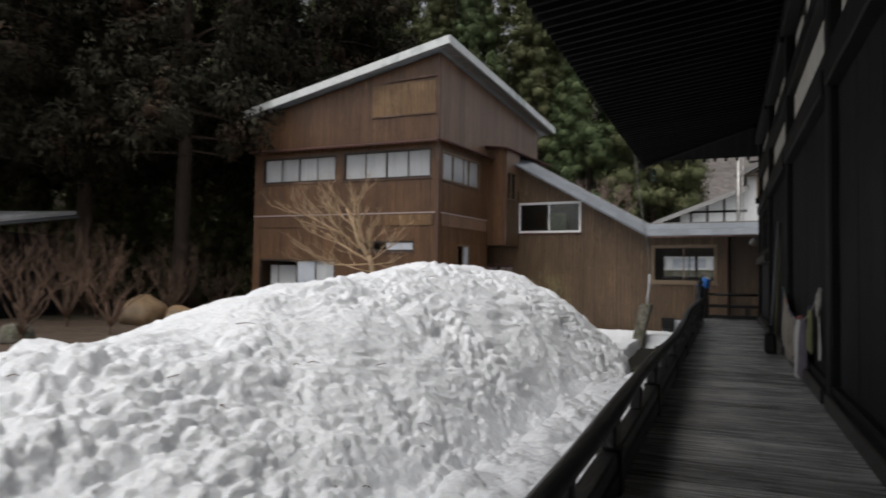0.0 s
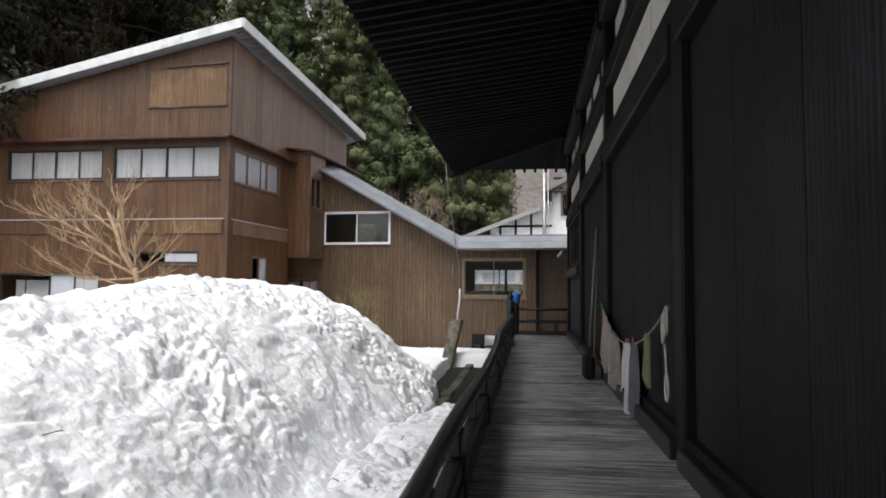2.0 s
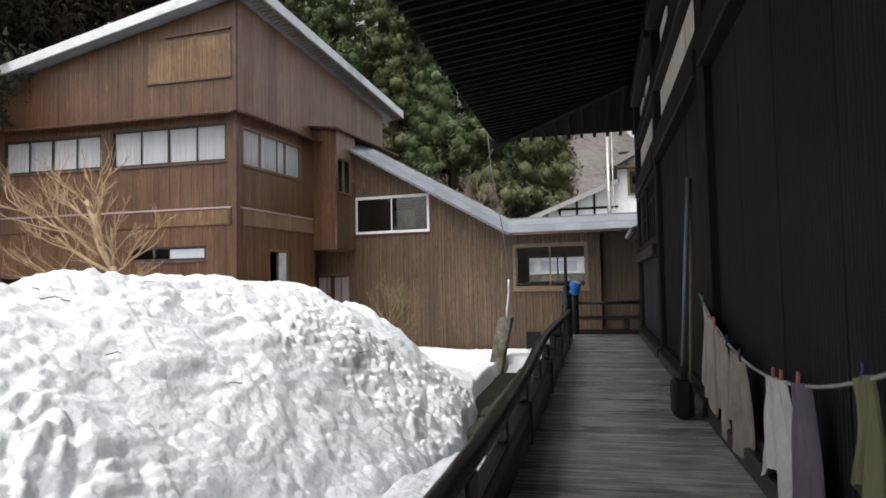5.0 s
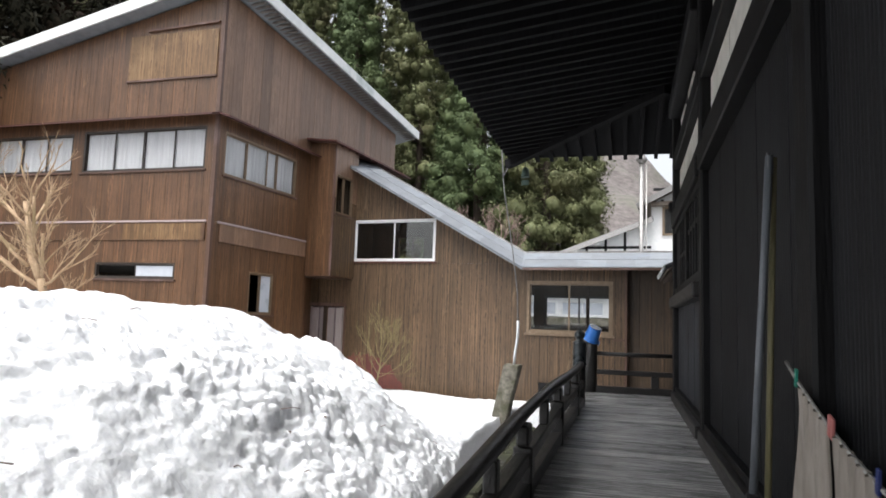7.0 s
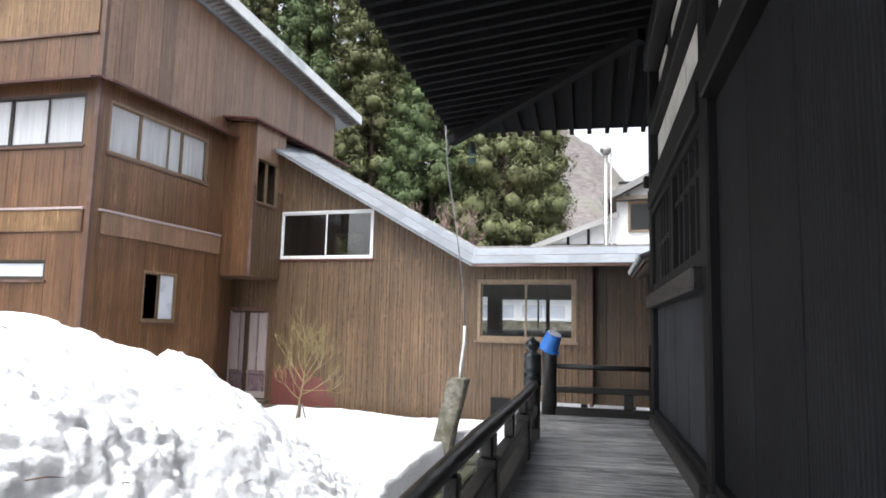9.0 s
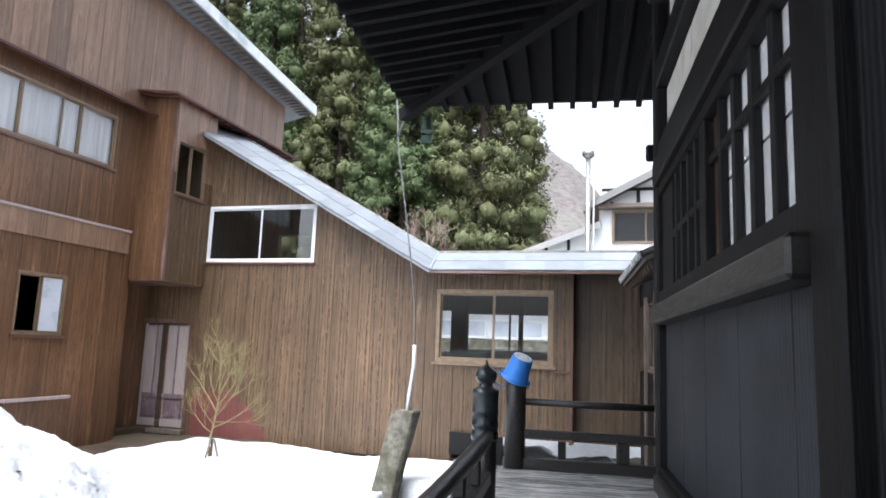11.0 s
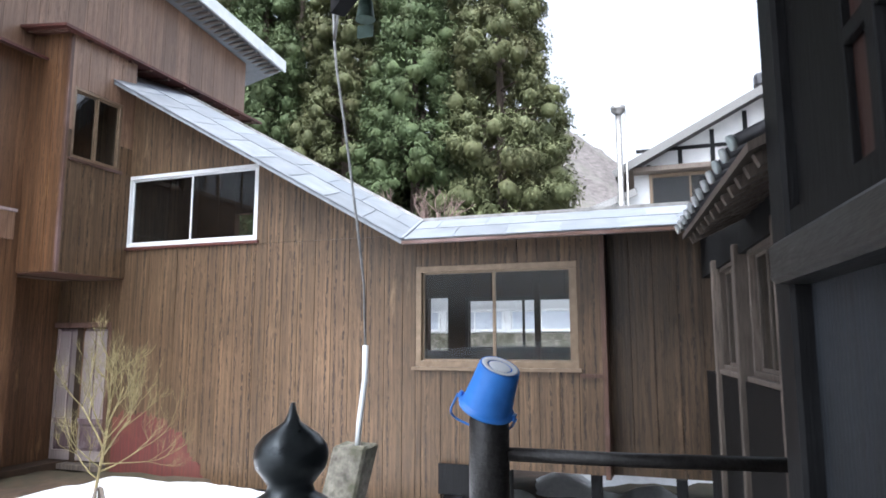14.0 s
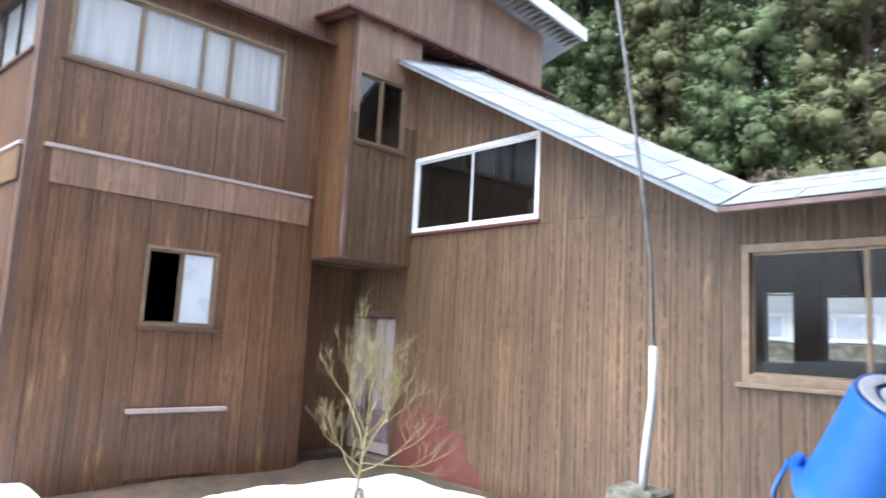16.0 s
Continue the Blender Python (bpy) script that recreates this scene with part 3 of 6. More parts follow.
def snow_base(u, v):
    """Old snow beside the gallery: a ploughed mound, a low bank along the rail, and the ditch between them."""
    crest = np.interp(v, [-8, 0, 3.65, 4.8, 6.4, 7.25, 8.9, 10, 12.2, 15, 17.2, 18.35, 19.25, 20.15, 21.1, 22.5, 24.0, 30],
                      [0.0, 0.22, 0.45, 0.56, 0.80, 0.92, 1.10, 1.22, 1.37, 1.32, 1.24, 1.05, 0.74, 0.28, -0.25, -0.66, -0.80, -0.84])
    toe = np.interp(v, [-8, 9.9, 11.5, 12.5, 15, 19, 21, 30], [-3.39, -3.29, -3.22, -2.9, -2.95, -3.4, -3.75, -3.85]) + 0.2 * (tree_noise(v * 0.7, v * 0 + 2, 5) - 0.5)
    s = np.clip((toe - u) / (toe + 6.2), 0, 1)
    foot = np.interp(v, [-8, 10, 14, 20, 30], [-1.0, -1.0, -1.05, -1.0, -0.95])
    z = foot + (crest - foot) * (0.6 * np.sin(s * math.pi / 2) + 0.4 * s)
    back = np.clip(-6.3 - u, 0, None)
    z = z - np.interp(v, [0, 6, 10, 12, 16, 21, 23], [0.36, 0.34, 0.30, 0.25, 0.12, 0.04, 0.0]) * np.clip(back - 0.3, 0, None)
    z = np.maximum(z, -1.6)
    ditch = np.clip((u - toe) / 0.22, 0, 1)
    bed = np.interp(v, [-8, 11.0, 12.4, 30], [-1.02, -1.04, -1.75, -1.75])
    z = z * (1 - ditch) + bed * ditch
    bank_top = np.interp(v, [-8, 9, 12.4, 13.2, 14.0, 14.8, 15.4, 16.3, 17.2, 30], [-0.58, -0.58, -0.6, -0.8, -1.15, -1.2, -1.02, -1.05, -1.7, -1.9])
    edge = np.interp(v, [-8, 9, 10.5, 11.5, 12.5, 13.5, 30], [-3.22, -3.20, -3.16, -3.02, -2.78, -2.45, -2.40]) + 0.2 * (tree_noise(v * 1.1, v * 0 + 7, 9) - 0.5)
    rise = np.clip((u - edge) / 0.3, 0, 1)
    z = np.where(u > edge, np.maximum(z, bed + (bank_top - bed) * np.sin(rise * math.pi / 2)), z)
    beyond = np.clip((v - 25.0) / 0.35, 0, 1) * (u < -1.2)
    z = np.maximum(z, z + (-0.86 - z) * beyond)
    rough = (0.3 + 0.7 * np.clip((crest + 0.9) / 1.2, 0, 1)) * (1 - ditch * (u < edge))
    return z, rough, s


def clods(a, b, seed):
    """Rounded clods heaped together, of many sizes: the highest dome at each point, 0 where none stands."""
    ia, ib = np.floor(a), np.floor(b)
    best = np.zeros_like(a)
    for da in (-1, 0, 1):
        for db in (-1, 0, 1):
            ca, cb = ia + da, ib + db
            h1 = np.sin(ca * 127.1 + cb * 311.7 + seed * 17.3) * 43758.5453
            h2 = np.sin(ca * 269.5 + cb * 183.3 + seed * 29.1) * 24634.6345
            h1, h2 = h1 - np.floor(h1), h2 - np.floor(h2)
            size = (h1 * 7.3 + h2 * 3.1) % 1.0
            r = 0.34 + 0.58 * size
            d = (ca + h1 - a) ** 2 + (cb + h2 - b) ** 2
            best = np.maximum(best, np.sqrt(np.clip(1 - d / r ** 2, 0, 1)) * r)
    return best


def snow_lumps(u, v, z):
    """Crumbled lumps, coarse to fine, laid out along the slope so that they do not stretch on it."""
    a, b = u - 0.8 * z, v
    a = a + 0.35 * (tree_noise(u * 0.9, v * 0.9, 31) - 0.5) + 0.16 * (tree_noise(u * 2.6, v * 2.6, 32) - 0.5)
    b = b + 0.35 * (tree_noise(u * 0.9, v * 0.9, 33) - 0.5) + 0.16 * (tree_noise(u * 2.6, v * 2.6, 34) - 0.5)
    total = 0.20 * (tree_noise(a * 0.55, b * 0.55, 40) - 0.5) + 0.14 * (tree_noise(a * 1.3 + 3, b * 1.3, 41) - 0.5) + 0.10 * (tree_noise(a * 2.7, b * 2.7 + 5, 42) - 0.5)
    crumbled = np.clip(1.7 * tree_noise(a * 0.75, b * 0.75, 19) - 0.05, 0.5, 1.2)
    for k, (f, amp) in enumerate(((1.6, 0.10), (3.3, 0.115), (6.2, 0.10), (11.0, 0.056), (18.0, 0.026))):
        t = 0.7 * (k + 1)
        x, y = (a * math.cos(t) - b * math.sin(t)) * f, (a * math.sin(t) + b * math.cos(t)) * f
        x = x + 0.4 * (tree_noise(x * 1.9, y * 1.9, 80 + k) - 0.5) + 0.14 * (tree_noise(x * 4.6, y * 4.6, 70 + k) - 0.5)
        y = y + 0.4 * (tree_noise(x * 1.9, y * 1.9, 90 + k) - 0.5) + 0.14 * (tree_noise(x * 4.6, y * 4.6, 75 + k) - 0.5)
        some = np.clip(2.2 * tree_noise(x * 0.42 + 11, y * 0.42, 110 + k) - 0.35, 0.1, 1)
        total = total + amp * (clods(x, y, k + 1) - 0.38) * some * crumbled
    grain = (tree_noise(a * 13, b * 13, 120) - 0.5) * 0.034 + (tree_noise(a * 24, b * 24, 121) - 0.5) * 0.018
    return total + grain * crumbled


su = np.concatenate([np.linspace(-17, -8.2, 50), np.arange(-8.1, -6.2, 0.045), np.arange(-6.2, -1.55, 0.021)])
sv = np.concatenate([np.arange(-6, 0, 0.15), np.arange(0, 2.5, 0.06), np.arange(2.5, 12, 0.024), np.arange(12, 21, 0.03), np.arange(21, 29.5, 0.07)])
mu, mv = np.meshgrid(su, sv)
snow_z, snow_rough, snow_s = snow_base(mu, mv)
lump = snow_lumps(mu, mv, snow_z) * snow_rough * (1 - 0.25 * np.clip((snow_s - 0.8) / 0.2, 0, 1))
lean = np.clip(snow_s * 4, 0, 1) * np.clip((0.95 - snow_s) * 2.5, 0, 1) * np.clip((24 - mv) / 4, 0, 1)
snow_z = np.where(mu < -15.5, snow_z - (-15.5 - mu) * 0.9, snow_z)
snow_z = np.where(mv < -5, snow_z - (-5 - mv) * 2.0, snow_z)
wc, ws = math.cos(radians(6.3)), math.sin(radians(6.3))
wx, wy = 3.29 + mu * wc - mv * ws, -0.29 + mu * ws + mv * wc
bare = np.clip((-8.55 - wx + 0.25 * (tree_noise(wy * 1.3, wy * 0, 23) - 0.5)) / 0.35, 0, 1) * np.clip((wy - 21.8) / 0.6, 0, 1)
under = np.clip((wy - 26.55 + 0.3 * (tree_noise(wx * 1.7, wx * 0, 24) - 0.5)) / 0.25, 0, 1)
snow_z = snow_z - 0.55 * np.maximum(bare, under)
me = grid_mesh("snow", su, sv, snow_z + lump * (1 - 0.3 * lean), SNOW)
flat = np.empty(len(me.vertices) * 3)
me.vertices.foreach_get("co", flat)
flat[0::3] += (lump * 0.35 * lean).ravel()
me.vertices.foreach_set("co", flat)
me.update()
snow = part("snow", me, SNOW, None)
snow.matrix_basis = TEMPLE
structure(snow, "lumpy old white snow ploughed into a long mound", "snow")

# stone-edged ditch between the mound and the rail
ditch = part("ditch", box(-3.85, -0.4, -6.5, 26.5, -1.75, -1.325), WET, None)
ditch.matrix_basis = TEMPLE
structure(ditch, "dark wet ditch with mossy kerb stones", "ditch")
rng = random.Random(9)
y = 9.6
while y < 26.2:
    w = rng.uniform(0.5, 1.0)
    for side, x in ((0, -3.05), (1, -2.42)):
        h = rng.uniform(-1.30, -1.18)
        bm = box(x - 0.13 + rng.uniform(-0.03, 0.03), x + 0.13, y + 0.01, y + w - 0.02, -1.7, h, 0.035)
        part("kerb_stone", bm, MOSS, ditch)
    y += w

# ---- main building: three storeys of brown boards under one tilted roof
FRONT = pose(-9.95, 21.4, 0, 0, 0, 5)
RIGHT = pose(-9.95, 21.4, 0, 0, 0, 90)
LINK = pose(0, 27.1, 0)


def roof_z(x, y):
    return 9.97 + 0.225 * (x + 9.36) - 0.104 * (y - 21.0)


main_building = thing("main_building", "three-storey brown boarded house with a pale tilted metal roof", "building")


def front_top(x):
    p = FRONT @ Vector((x, 0, 0))
    return roof_z(p.x, p.y) - 0.26


def right_top(x):
    return roof_z(-9.95, 21.4 + x) - 0.26


front_openings = [(-4.14, -0.30, 4.86, 5.98), (-8.10, -4.50, 4.88, 5.94), (-3.42, -0.96, 2.05, 2.47), (-8.2, -4.46, -0.9, 1.73)]
facade(main_building, FRONT, -8.55, 0.0, -1.3, front_top, front_openings, 0.36, BOARD_MAIN, "front_wall", [(3.52, BOARD_MAIN)])
right_openings = [(0.28, 3.5, 4.76, 5.9), (1.58, 2.66, 1.25, 2.4), (4.28, 5.7, -0.95, 2.48)]
facade(main_building, RIGHT, 0.0, 10.1, -1.0, right_top, right_openings, 0.40, BOARD_MAIN, "side_wall", [(3.52, BOARD_MAIN), (6.25, BOARD_UPPER)])
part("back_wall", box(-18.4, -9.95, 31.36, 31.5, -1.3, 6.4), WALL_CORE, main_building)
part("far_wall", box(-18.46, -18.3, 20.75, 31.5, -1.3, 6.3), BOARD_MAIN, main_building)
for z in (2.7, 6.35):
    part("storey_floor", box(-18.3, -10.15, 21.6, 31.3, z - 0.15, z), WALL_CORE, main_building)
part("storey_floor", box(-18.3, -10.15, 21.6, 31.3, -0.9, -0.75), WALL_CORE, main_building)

corners = [(-9.36, 21.0), (-18.9, 20.17), (-19.4, 32.6), (-9.36, 32.4)]
roof = part("roof", slab([(x, y, roof_z(x, y)) for x, y in corners], 0.20), ROOF_METAL, main_building, "grey sheet-metal roof")


def edge_strip(a, b, thick, low, high, mat, name, parent, label=""):
    """A fascia board along a roof edge from a to b (x, y pairs)."""
    d = Vector((b[0] - a[0], b[1] - a[1], 0)).normalized()
    n = Vector((d.y, -d.x, 0)) * thick
    za, zb = roof_z(*a), roof_z(*b)
    v = []
    for (px, py), z in ((a, za), (b, zb)):
        for off in (0, 1):
            for h in (low, high):
                v.append((px + n.x * off, py + n.y * off, z + h))
    f = [(0, 1, 3, 2), (4, 6, 7, 5), (0, 2, 6, 4), (1, 5, 7, 3), (0, 4, 5, 1), (2, 3, 7, 6)]
    return part(name, mesh(name, v, f, mat), mat, parent, label)


edge_strip(corners[0], corners[1], -0.05, -0.27, 0.03, FASCIA, "fascia", roof, "pale green-white metal fascia")
edge_strip(corners[3], corners[0], -0.05, -0.27, 0.03, FASCIA, "fascia", roof, "pale green-white metal fascia")
# corrugated underside along the side eave
bm = bmesh.new()
for k in range(60):
    y = 21.1 + k * 0.188
    z = roof_z(-9.65, y) - 0.222
    box(-9.93, -9.42, y, y + 0.09, z - 0.03, z + 0.012, 0, bm)
part("soffit_ribs", bm, SOFFIT, roof, "corrugated underside of the eave")

# corner board, string courses and pent eaves
trim_part = part("corner_board", box(-0.07, 0.03, -0.05, 0.06, -1.2, 9.5, 0.006), TRIM, main_building)
trim_part.matrix_basis = FRONT
for m, a, b in ((FRONT, -8.5, -0.12), (RIGHT, 0.16, 4.15)):
    p = part("string_course", box(a, b, -0.09, -0.02, 3.50, 3.55, 0.006), CAP_STRIP, main_building, "grey-pink capping strip")
    p.matrix_basis = m
    p = part("apron_board", box(a + 0.1, b - 0.02, -0.06, -0.025, 3.04, 3.50, 0.004), BOARD_UPPER if m is RIGHT else BOARD_MAIN, main_building, "weather-bleached apron board")
    p.matrix_basis = m
p = part("apron_board", box(-2.6, -0.25, -0.062, -0.058, 3.06, 3.48), BOARD_PANEL, main_building, "weather-bleached apron board")
p.matrix_basis = FRONT
panel = part("closed_shutter", box(-2.88, -0.14, -0.055, -0.025, 7.30, 8.52, 0.004), BOARD_PANEL, main_building, "bleached boards over a closed opening")
panel.matrix_basis = FRONT
p = part("shutter_cap", bar((-2.3, -0.06, 8.62), (-0.12, -0.06, 8.70), 0.07, 0.05), TRIM, panel)
part("shutter_foot", box(-2.9, -0.12, -0.08, -0.03, 7.25, 7.295), TRIM, panel)


def pent_eave(m, a, b, z, out, name="pent_eave", parent=None, label="dark red-brown pent eave"):
    v = [(a, 0.0, z + 0.14), (b, 0.0, z + 0.14), (b, -out, z), (a, -out, z), (a, 0.0, z + 0.09), (b, 0.0, z + 0.09), (b, -out, z - 0.05), (a, -out, z - 0.05)]
    f = [(0, 1, 2, 3), (7, 6, 5, 4), (3, 2, 6, 7), (0, 3, 7, 4), (1, 5, 6, 2)]
    p = part(name, mesh(name, v, f, EAVE_RED), EAVE_RED, parent, label)
    p.matrix_basis = m
    return p


pent_eave(FRONT, -8.6, 0.1, 6.18, 0.42, parent=main_building)
pent_eave(RIGHT, -0.1, 4.28, 6.18, 0.40, parent=main_building)
long_eave = pent_eave(RIGHT, 3.95, 9.4, 6.58, 1.08, parent=main_building, label="long dark pent eave over the bay")
for k in range(12):
    y = 4.1 + k * 0.46
    part("rafter_end", bar((y, -0.98, 6.535), (y, -0.02, 6.655), 0.06, 0.05), TRIM, long_eave)

window(main_building, FRONT, -4.14, -0.30, 4.86, 5.98, ALU_DARK, ["curtain"] * 4, TRIM, label="four-leaf window with closed white curtains")
window(main_building, FRONT, -8.10, -4.50, 4.88, 5.94, ALU_DARK, ["curtain"] * 4, TRIM, label="four-leaf window with closed white curtains")
window(main_building, RIGHT, 0.28, 3.5, 4.76, 5.9, ALU_BROWN, ["curtain"] * 4, TRIM, label="bronze sliding window with white curtains", widths=[1.1, 1.15, 0.55, 1.1])
window(main_building, FRONT, -3.42, -0.96, 2.05, 2.47, ALU_DARK, ["dark", "frosted"], TRIM, label="low strip window, one leaf frosted")
window(main_building, RIGHT, 1.58, 2.66, 1.25, 2.4, ALU_BROWN, ["open", "frosted"], TRIM, label="half-open sliding window with a frosted leaf")
window(main_building, FRONT, -8.2, -4.46, -0.85, 1.73, ALU_DARK, ["dark", "dark", "frosted", "curtain"], None, name="glass_door", label="sliding glass doors, one leaf frosted")
shelf = part("interior_shelf", box(-8.0, -6.3, 0.5, 0.8, -0.7, 1.5), WHITE_WALL, main_building, "white shelf behind the glass")
shelf.matrix_basis = FRONT
hatch = part("hatch", box(1.58, 2.9, -0.05, -0.025, -0.83, 0.06, 0.004), BOARD_MAIN, main_building, "low boarded hatch")
hatch.matrix_basis = RIGHT
part("hatch_cap", box(1.52, 2.95, -0.12, -0.02, 0.06, 0.12, 0.006), CAP_STRIP, hatch, "grey capping board")

# bay on the side wall, over the entrance
bay = part("bay", box(-9.95, -9.07, 25.68, 27.1, 2.48, 2.54), TRIM, main_building, "boarded bay over the entrance")
bay_front = facade(bay, pose(-9.95, 25.66, 0), 0.0, 0.88, 2.5, lambda x: 6.62 - 0.06 * x, [], 0.3, BOARD_MAIN, "bay_front")
bay_side = facade(bay, pose(-9.07, 25.66, 0, 0, 0, 90), 0.0, 1.42, 2.5, lambda x: 6.6, [(0.1, 1.13, 4.42, 5.66)], 0.36, BOARD_LINK, "bay_side", [(4.9, BOARD_UPPER)])
part("bay_corner", box(-9.10, -9.04, 25.63, 25.69, 2.48, 6.5, 0.005), TRIM, bay)
window(main_building, pose(-9.07, 25.66, 0, 0, 0, 90), 0.1, 1.13, 4.42, 5.66, ALU_BROWN, ["dark", "dark"], TRIM, label="small bronze sliding window in the bay", glazing=GLASS_DARK)

# ---- link building: boarded wall with a sloping and then level metal roof
link_building = thing("link_building", "low tan boarded corridor building with a grey metal roof", "building")


def eave_line(x):
    return 2.84 + max(0.0, (-3.35 - x)) * 0.565


def ridge_line(x):
    return 3.46 + max(0.0, (-3.75 - x)) * 0.565


def link_top(x):
    return eave_line(x) + 0.10


link_openings = [(-9.1, -6.25, 3.06, 4.39), (-3.35, -0.92, 1.0, 2.5), (-10.6, -9.27, -0.85, 1.72)]
link_front = facade(link_building, LINK, -10.65, -2.95, -0.95, link_top, link_openings, 0.31, BOARD_LINK, "front_wall", [(3.0, BOARD_LINK)])
facade(link_building, LINK, -2.95, -0.6, -0.40, link_top, [(-2.95, -0.92, 1.0, 2.5)], 0.31, BOARD_LINK, "front_wall")
facade(link_building, pose(0, 27.32, 0), -0.55, 2.6, -0.42, link_top, [], 0.33, BOARD_LINK_SHADED, "end_wall")
part("wall_edge", box(-0.60, -0.53, 27.04, 27.36, -0.45, 2.86, 0.005), TRIM, link_building, "dark corner board")
back_openings = [(-6.4, -4.6, 1.2, 2.22), (-4.27, -3.86, 1.2, 2.22), (-3.5, 0.9, 1.2, 2.22), (-8.9, -7.9, 3.3, 4.2)]
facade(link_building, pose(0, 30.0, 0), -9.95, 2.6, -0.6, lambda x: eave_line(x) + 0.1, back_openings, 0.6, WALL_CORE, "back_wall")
part("corridor_floor", box(-9.9, 2.6, 27.3, 29.95, -0.42, -0.32), RAW_WOOD, link_building)
window(link_building, pose(0, 30.0, 0), -3.5, 0.9, 1.2, 2.22, ALU_DARK, ["open"] * 4, None, name="back_window")
part("floor_beam", box(-9.9, -2.9, 27.0, 27.12, -1.08, -0.955), BLACK_WOOD, link_building)
for x, z in ((-2.6, -0.42), (-2.0, -0.42), (-0.75, -0.42), (0.35, -0.42), (1.4, -0.42)):
    part("floor_post", box(x - 0.07, x + 0.07, 27.2, 27.34, -1.25, z), BLACK_WOOD, link_building)
part("floor_board_end", box(-2.95, -2.45, 26.98, 27.02, -0.78, -0.36), BLACK_WOOD, link_building)
window(link_building, LINK, -9.1, -6.25, 3.06, 4.39, ALU, ["dark", "dark"], EAVE_RED, frame_w=0.07, label="wide white aluminium sliding window", glazing=GLASS_DARK)
window(link_building, LINK, -3.35, -0.92, 1.0, 2.5, ALU_BROWN, ["dark", "dark"], ALU_BROWN, frame_w=0.09, label="bronze sliding window that shows the far side", glazing=GLASS_LINK)
for x in (-2.05, 0.4):
    part("corridor_post", box(x - 0.05, x + 0.05, 29.7, 29.8, -0.32, 2.9), WALL_CORE, link_building)
part("sill_strip", box(-0.9, -0.6, 27.045, 27.08, 0.88, 0.93), TRIM, link_building)
rng = random.Random(18)
red_v, red_f = [], []
x, drip = -9.1, 0.0
while x < -7.15:
    w = rng.uniform(0.03, 0.075)
    drip = 0.5 * drip + rng.uniform(-0.09, 0.09)
    top = float(np.interp(x, [-9.1, -8.6, -8.1, -7.7, -7.4, -7.15], [0.04, 0.16, 0.10, -0.16, -0.5, -0.85])) + drip
    v, f = prism(x, x + w, -0.9, max(top, -0.85), max(top + rng.uniform(-0.04, 0.04), -0.85), 27.068, 27.077)
    red_f += [tuple(q + len(red_v) for q in face) for face in f]
    red_v += v
    x += w
tagged(part("red_paint", mesh("red_paint", red_v, red_f, RED_STAIN), RED_STAIN, link_building), "faded red paint on the lower boards", kind="stuff")

# door under the bay: bleached slats over two worn panels
door = part("door", box(-10.58, -9.32, 27.14, 27.18, -0.75, 1.60), DOOR_PANEL, link_building, "bleached wooden plank door with worn lower panels")
for k in range(4):
    a = -10.52 + k * 0.295
    part("slat", box(a, a + 0.24, 27.112, 27.14, 0.0, 1.56, 0.006), DOOR_WOOD, door)
part("door_stile", box(-10.58, -10.53, 27.10, 27.14, -0.74, 1.6, 0.004), DOOR_WOOD, door)
part("door_stile", box(-9.37, -9.32, 27.10, 27.14, -0.74, 1.6, 0.004), DOOR_WOOD, door)
part("door_rail", box(-10.53, -9.37, 27.10, 27.14, -0.10, -0.005, 0.004), DOOR_PANEL, door)
part("door_rail", box(-9.98, -9.92, 27.105, 27.14, -0.56, -0.10, 0.004), DOOR_WOOD, door)
for k in range(2):
    part("panel", box(-10.48 + k * 0.58, -10.02 + k * 0.58, 27.118, 27.14, -0.52, -0.14, 0.02), DOOR_PANEL, door, "peeling purple-brown panel")
part("door_rail", box(-10.53, -9.37, 27.10, 27.14, -0.74, -0.57, 0.004), DOOR_WOOD, door)
part("door_frame", box(-10.6, -9.27, 27.04, 27.2, 1.62, 1.72, 0.006), TRIM, link_building)
part("door_jamb", box(-9.31, -9.25, 27.04, 27.2, -0.85, 1.62, 0.006), TRIM, link_building)
part("doorstep", box(-10.55, -9.2, 26.9, 27.2, -0.87, -0.77, 0.01), RAW_WOOD, link_building)
facade(main_building, pose(-10.62, 25.66, 0, 0, 0, 90), 0.0, 1.5, -1.0, lambda x: 2.5, [], 0.36, BOARD_MAIN, "recess_wall")
part("recess_ceiling", box(-10.7, -9.95, 25.5, 27.2, 2.5, 2.56), TRIM, main_building)
part("recess_return", box(-10.7, -9.97, 25.5, 25.66, -1.0, 2.5), BOARD_MAIN, main_building)
part("recess_floor", box(-10.7, -9.6, 25.66, 27.2, -1.2, -0.95), SILL_STONE, main_building)

# metal roof: a deck, and sheets lapped over it
link_roof = part("roof", slab([(-3.35, 26.55, 2.84), (2.8, 26.55, 2.84), (2.8, 28.35, 3.44), (-3.75, 28.35, 3.44)], 0.07), ROOF_METAL, link_building, "grey metal sheet roof, level part")
slope_roof = part("roof", slab([(-9.9, 26.55, eave_line(-9.9)), (-3.35, 26.55, 2.84), (-3.75, 28.35, 3.44), (-9.9, 28.35, ridge_line(-9.9) - 0.02)], 0.07), ROOF_METAL, link_building, "grey metal sheet roof, sloping part")
part("roof_back", slab([(-3.75, 28.35, 3.44), (2.8, 28.35, 3.44), (2.8, 30.2, 2.84), (-3.35, 30.2, 2.84)], 0.07), ROOF_METAL, link_building)
part("roof_back", slab([(-9.9, 28.35, ridge_line(-9.9) - 0.02), (-3.75, 28.35, 3.44), (-3.35, 30.2, 2.84), (-9.9, 30.2, eave_line(-9.9))], 0.07), ROOF_METAL, link_building)


